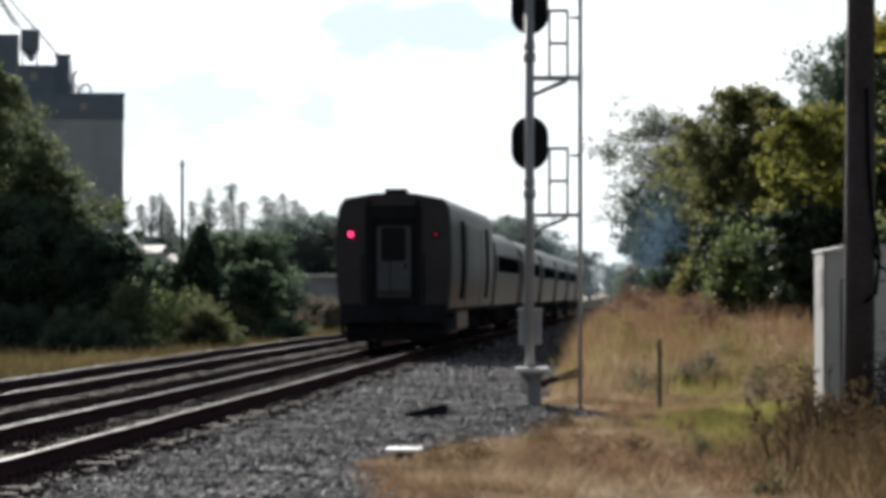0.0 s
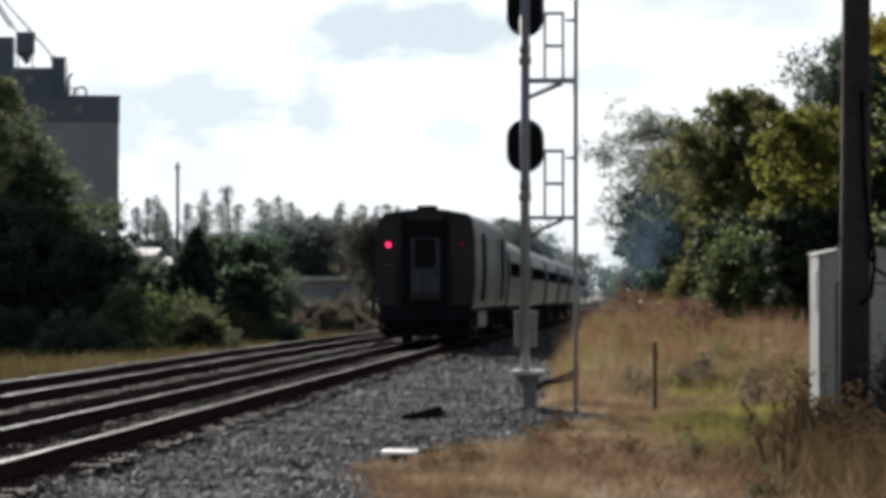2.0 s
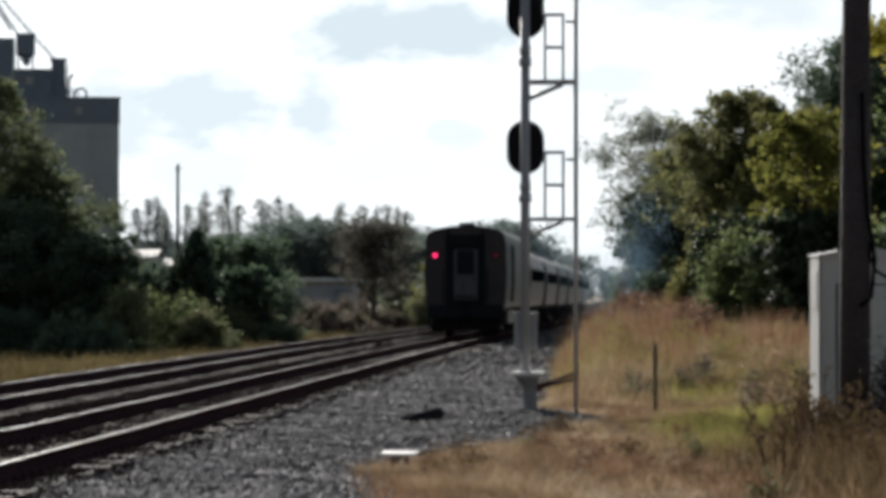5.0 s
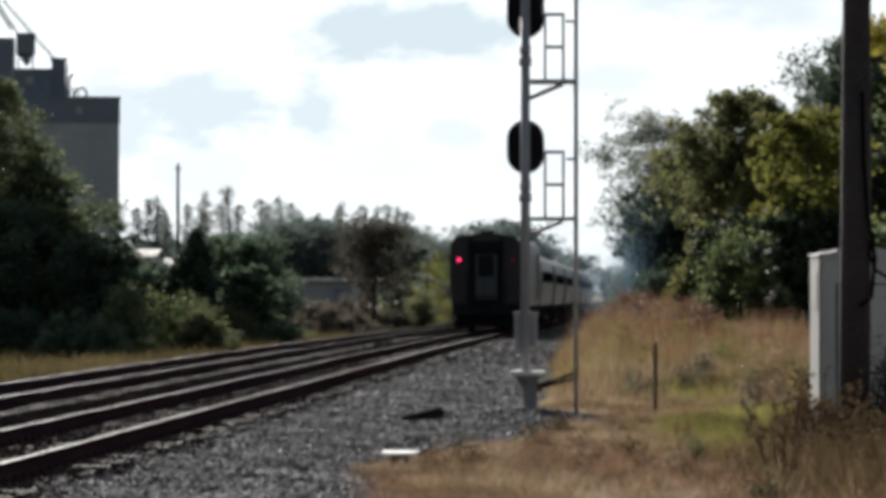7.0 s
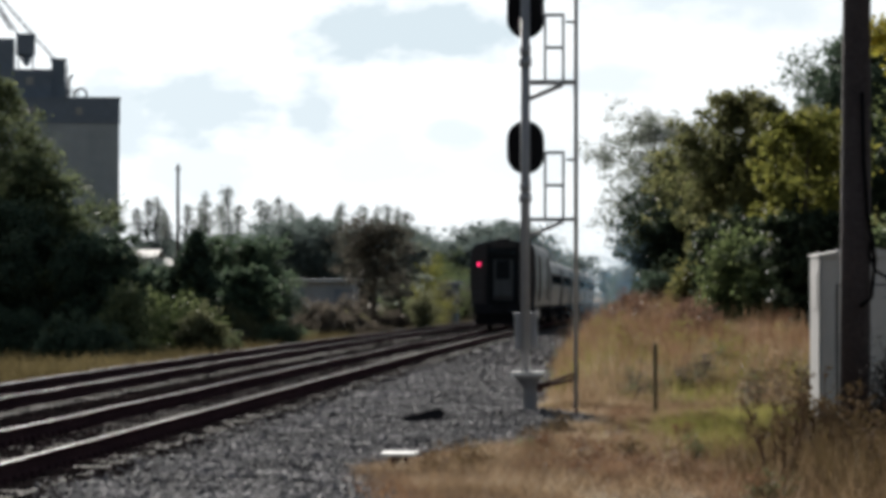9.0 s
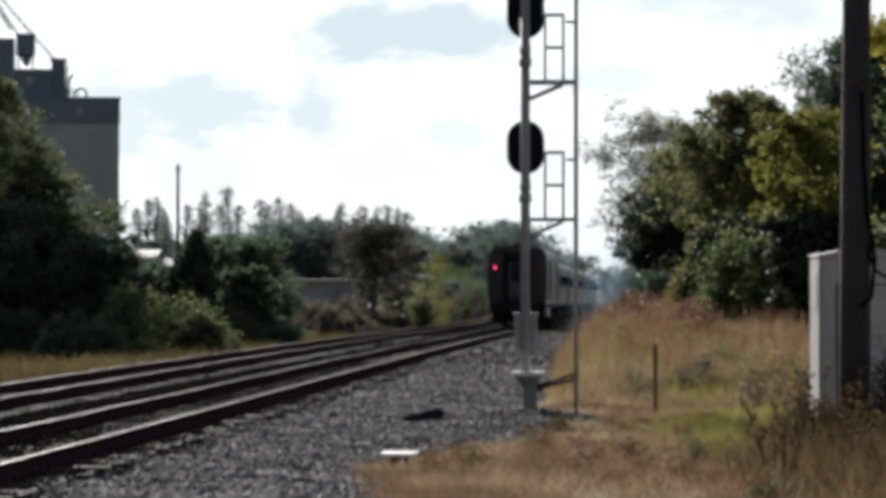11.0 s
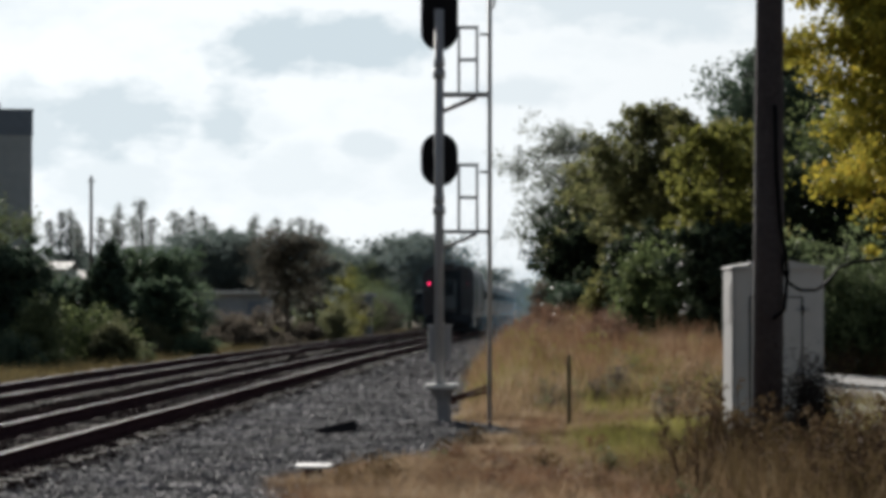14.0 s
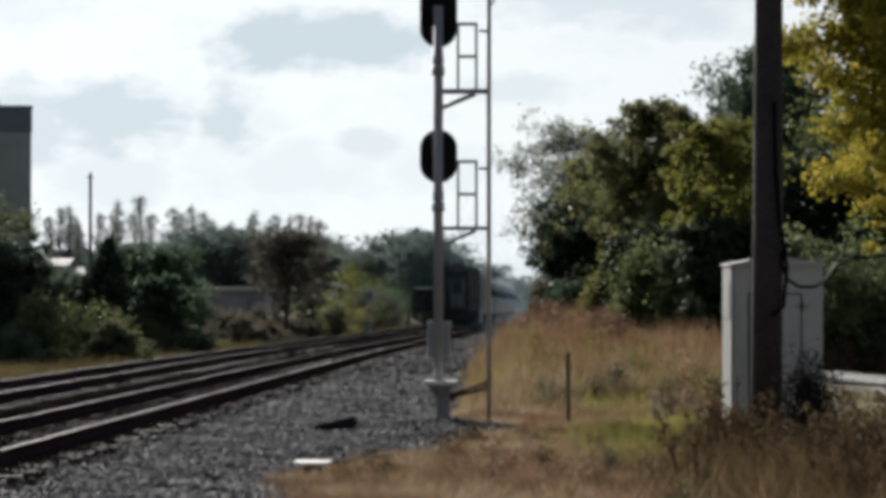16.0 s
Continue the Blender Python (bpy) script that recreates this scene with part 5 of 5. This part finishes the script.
def coach(kind, label):
    t = thing("baggage_car" if kind == "baggage" else "passenger_coach", pose(NEAR, 0, 0), label, "railway car", "train cars")
    sec = section(kind)
    part("body", prism(bmesh.new(), sec, 0.16 if kind == "baggage" else 0.05, LENGTH), M["stainless"], t, "dull stainless steel shell")
    roof = [(x * 1.004, z + 0.012) for x, z in sec[5:-5]]
    part("roof", prism(bmesh.new(), roof, 0.3, LENGTH - 0.1), M["roof_metal"], t, "grey metal roof")
    for z in ((1.35, 1.62, 1.9) if kind == "baggage" else (1.3, 1.5, 1.7, 1.9)):
        for s in (-1, 1):
            part("side_rib", strip(bmesh.new(), kind, 0.3, LENGTH - 0.2, z, z + 0.05, 0.012, s, 1), M["stainless"], t)
    part("underframe", boxed(-1.3, 1.3, 0.3, LENGTH - 0.3, 0.82, 1.05), M["steel_dark"], t)
    part("equipment_box", boxed(-1.38, 1.38, 6.6, 12.4, 0.46, 1.0, bevel=0.04), M["stainless"] if kind == "baggage" else M["steel_dark"], t)
    part("equipment_box", boxed(-1.3, 1.3, 13.4, 18.2, 0.5, 1.0, bevel=0.04), M["steel_dark"], t)
    for y in (2.9, LENGTH - 2.9):
        bogie(t, y)
    part("coupler", boxed(-0.12, 0.12, -0.5, 0.4, 0.74, 0.98, bevel=0.03), M["steel_dark"], t)
    for s in (-1, 1):
        if kind == "baggage":
            for y in (5.0, 19.9):
                part("door_gap", strip(bmesh.new(), kind, y, y + 2.3, 1.35, 3.6, 0.014, s), M["steel_dark"], t, "dark recessed side door edge")
            for y in (8.0, 16.9):
                part("side_door", strip(bmesh.new(), kind, y, y + 2.5, 1.16, 3.5, 0.02, s), M["stainless"], t)
        else:
            for y in (0.6, LENGTH - 2.1):
                part("side_door", strip(bmesh.new(), kind, y, y + 1.4, 1.1, 3.3, 0.012, s), M["steel_dark"], t, "dark vestibule door")
            me = None
            for i in range(12):
                y = 3.3 + i * 1.6
                if me is None:
                    w = part("window", strip(bmesh.new(), kind, 0, 1.36, 2.28, 2.84, 0.014, s, 3), M["glass_dark"], t)
                    me = w.data
                    w.matrix_basis = pose(0, y, 0)
                else:
                    mesh_part("window", me, M["glass_dark"], t, at=pose(0, y, 0))
    part("diaphragm", boxed(-0.75, 0.75, LENGTH - 0.05, PITCH - 0.1, 1.1, 3.5, bevel=0.05), M["rubber"], t)
    return t


def pane(x0, x1, z0, z1, y0, y1, r=0.09):
    """A flat panel with rounded corners."""
    pts = []
    for cx, cz, a in ((x1 - r, z1 - r, 0), (x0 + r, z1 - r, 90), (x0 + r, z0 + r, 180), (x1 - r, z0 + r, 270)):
        pts += [(cx + r * math.cos(radians(a + k * 22.5)), cz + r * math.sin(radians(a + k * 22.5))) for k in range(5)]
    return prism(bmesh.new(), pts, y0, y1)


def tail(t):
    """The rear end of the last car: end panels, recessed doorway, door, markers, vent, steps."""
    for s in (-1, 1):
        out = [(s * x, z) for x, z in [(0.72, 1.24), (1.48, 1.24), (1.55, 2.0), (1.56, 2.5), (1.53, 3.5), (1.49, 3.79), (1.42, 3.96), (1.29, 4.10), (0.72, 4.21)]]
        part("end_panel", prism(bmesh.new(), out, -0.02, 0.16), M["rear_paint"], t, "dark brownish grey end panel")
        part("tail_lamp", tubed([(s * 1.16, -0.05, 3.14), (s * 1.16, -0.09, 3.14)], 0.072 if s < 0 else 0.06, 16), M["tail_red"] if s < 0 else M["tail_dim"], t, "lit red tail lamp" if s < 0 else "dim red tail lamp")
        part("lamp_ring", tubed([(s * 1.16, -0.02, 3.14), (s * 1.16, -0.06, 3.14)], 0.11, 16), M["rear_black"], t)
        part("grab_iron", tubed([(s * 0.84, -0.08, 1.3), (s * 0.84, -0.08, 2.6)], 0.018, 6), M["rear_black"], t)
        part("door_post", boxed(s * 0.70 - 0.06, s * 0.70 + 0.06, -0.10, 0.14, 1.1, 3.9, bevel=0.02), M["rear_black"], t)
        part("step", boxed(s * 1.15 - 0.3, s * 1.15 + 0.3, -0.02, 0.5, 0.42, 0.5), M["steel_dark"], t)
        part("step_side", boxed(s * 1.42 - 0.03, s * 1.42 + 0.03, 0.0, 0.5, 0.42, 1.05), M["steel_dark"], t)
    part("doorway", boxed(-0.72, 0.72, 0.06, 0.16, 1.05, 3.55), M["rear_black"], t)
    part("end_header", boxed(-0.72, 0.72, -0.04, 0.15, 3.55, 3.93, bevel=0.02), M["rear_black"], t)
    part("header_cap", prism(bmesh.new(), [(-0.72, 3.93), (0.72, 3.93), (0.72, 4.21), (0.35, 4.26), (-0.35, 4.26), (-0.72, 4.21)], -0.02, 0.16), M["rear_paint"], t)
    for x in (-0.66, 0.66):
        part("marker_bracket", tubed([(x, -0.03, 4.0), (x, -0.09, 4.0)], 0.07, 12), M["rear_black"], t)
    d = part("end_door", boxed(-0.45, 0.47, 0.0, 0.06, 1.42, 3.36, bevel=0.02), M["door_grey"], t, "grey end door with dark window")
    part("door_window", pane(-0.31, 0.31, 2.44, 3.30, -0.014, 0.004), M["rear_black"], d, "dark round cornered window")
    part("window_gasket", pane(-0.34, 0.34, 2.41, 3.33, -0.008, 0.003), M["steel_dark"], d)
    part("door_seam", boxed(-0.10, -0.075, -0.008, 0.0, 1.45, 2.40), M["rear_black"], d)
    part("door_latch", boxed(0.30, 0.36, -0.03, 0.0, 2.2, 2.34, bevel=0.008), M["steel_dark"], d)
    part("kick_plate", boxed(-0.42, 0.44, -0.008, 0.0, 1.45, 1.62), M["rear_paint"], d)
    part("chain_guard", boxed(-0.6, 0.6, -0.13, -0.09, 1.28, 1.40), M["rear_black"], t)
    part("buffer_beam", boxed(-1.44, 1.44, -0.06, 0.3, 0.72, 1.24, bevel=0.04), M["steel_dark"], t)
    part("brake_rig", boxed(-1.32, 1.32, 0.3, 1.1, 0.24, 0.8, bevel=0.05), M["steel_dark"], t)
    part("roof_vent", boxed(-0.27, 0.33, 0.3, 1.3, 4.2, 4.40, bevel=0.05), M["rear_black"], t)
    for x in (-0.25, 0.3):
        part("air_hose", tubed([(x, -0.1, 0.8), (x, -0.22, 0.6), (x + 0.04, -0.2, 0.35)], 0.025, 6), M["rubber"], t)


M["tail_red"] = glowing("tail_red", (1.0, 0.03, 0.15), 1.7)
M["tail_dim"] = glowing("tail_dim", (0.30, 0.01, 0.04), 0.12)
TRAIN = [coach("baggage", "stainless steel baggage car with dark end, last in a train")]
tail(TRAIN[0])
first = coach("coach", "round sided stainless steel passenger coach with dark window band")
TRAIN.append(first)
for i in range(5):
    TRAIN.append(copy_thing(first, pose(NEAR, 0, 0)))


def motions():
    """The train draws away along the near track, gathering speed."""
    for i, car in enumerate(TRAIN):
        rows = [(t, 99.05 + 7.777 * t + 0.0725 * t * t + i * PITCH) for t in range(0, 17)]
        walk(car, [(t, pose(NEAR, y, float(grade(y + 3)))) for t, y in rows])
    for cloud, places in SMOKE:
        walk(cloud, [(4 * k, pose(*p)) for k, p in enumerate(places)])


motions()
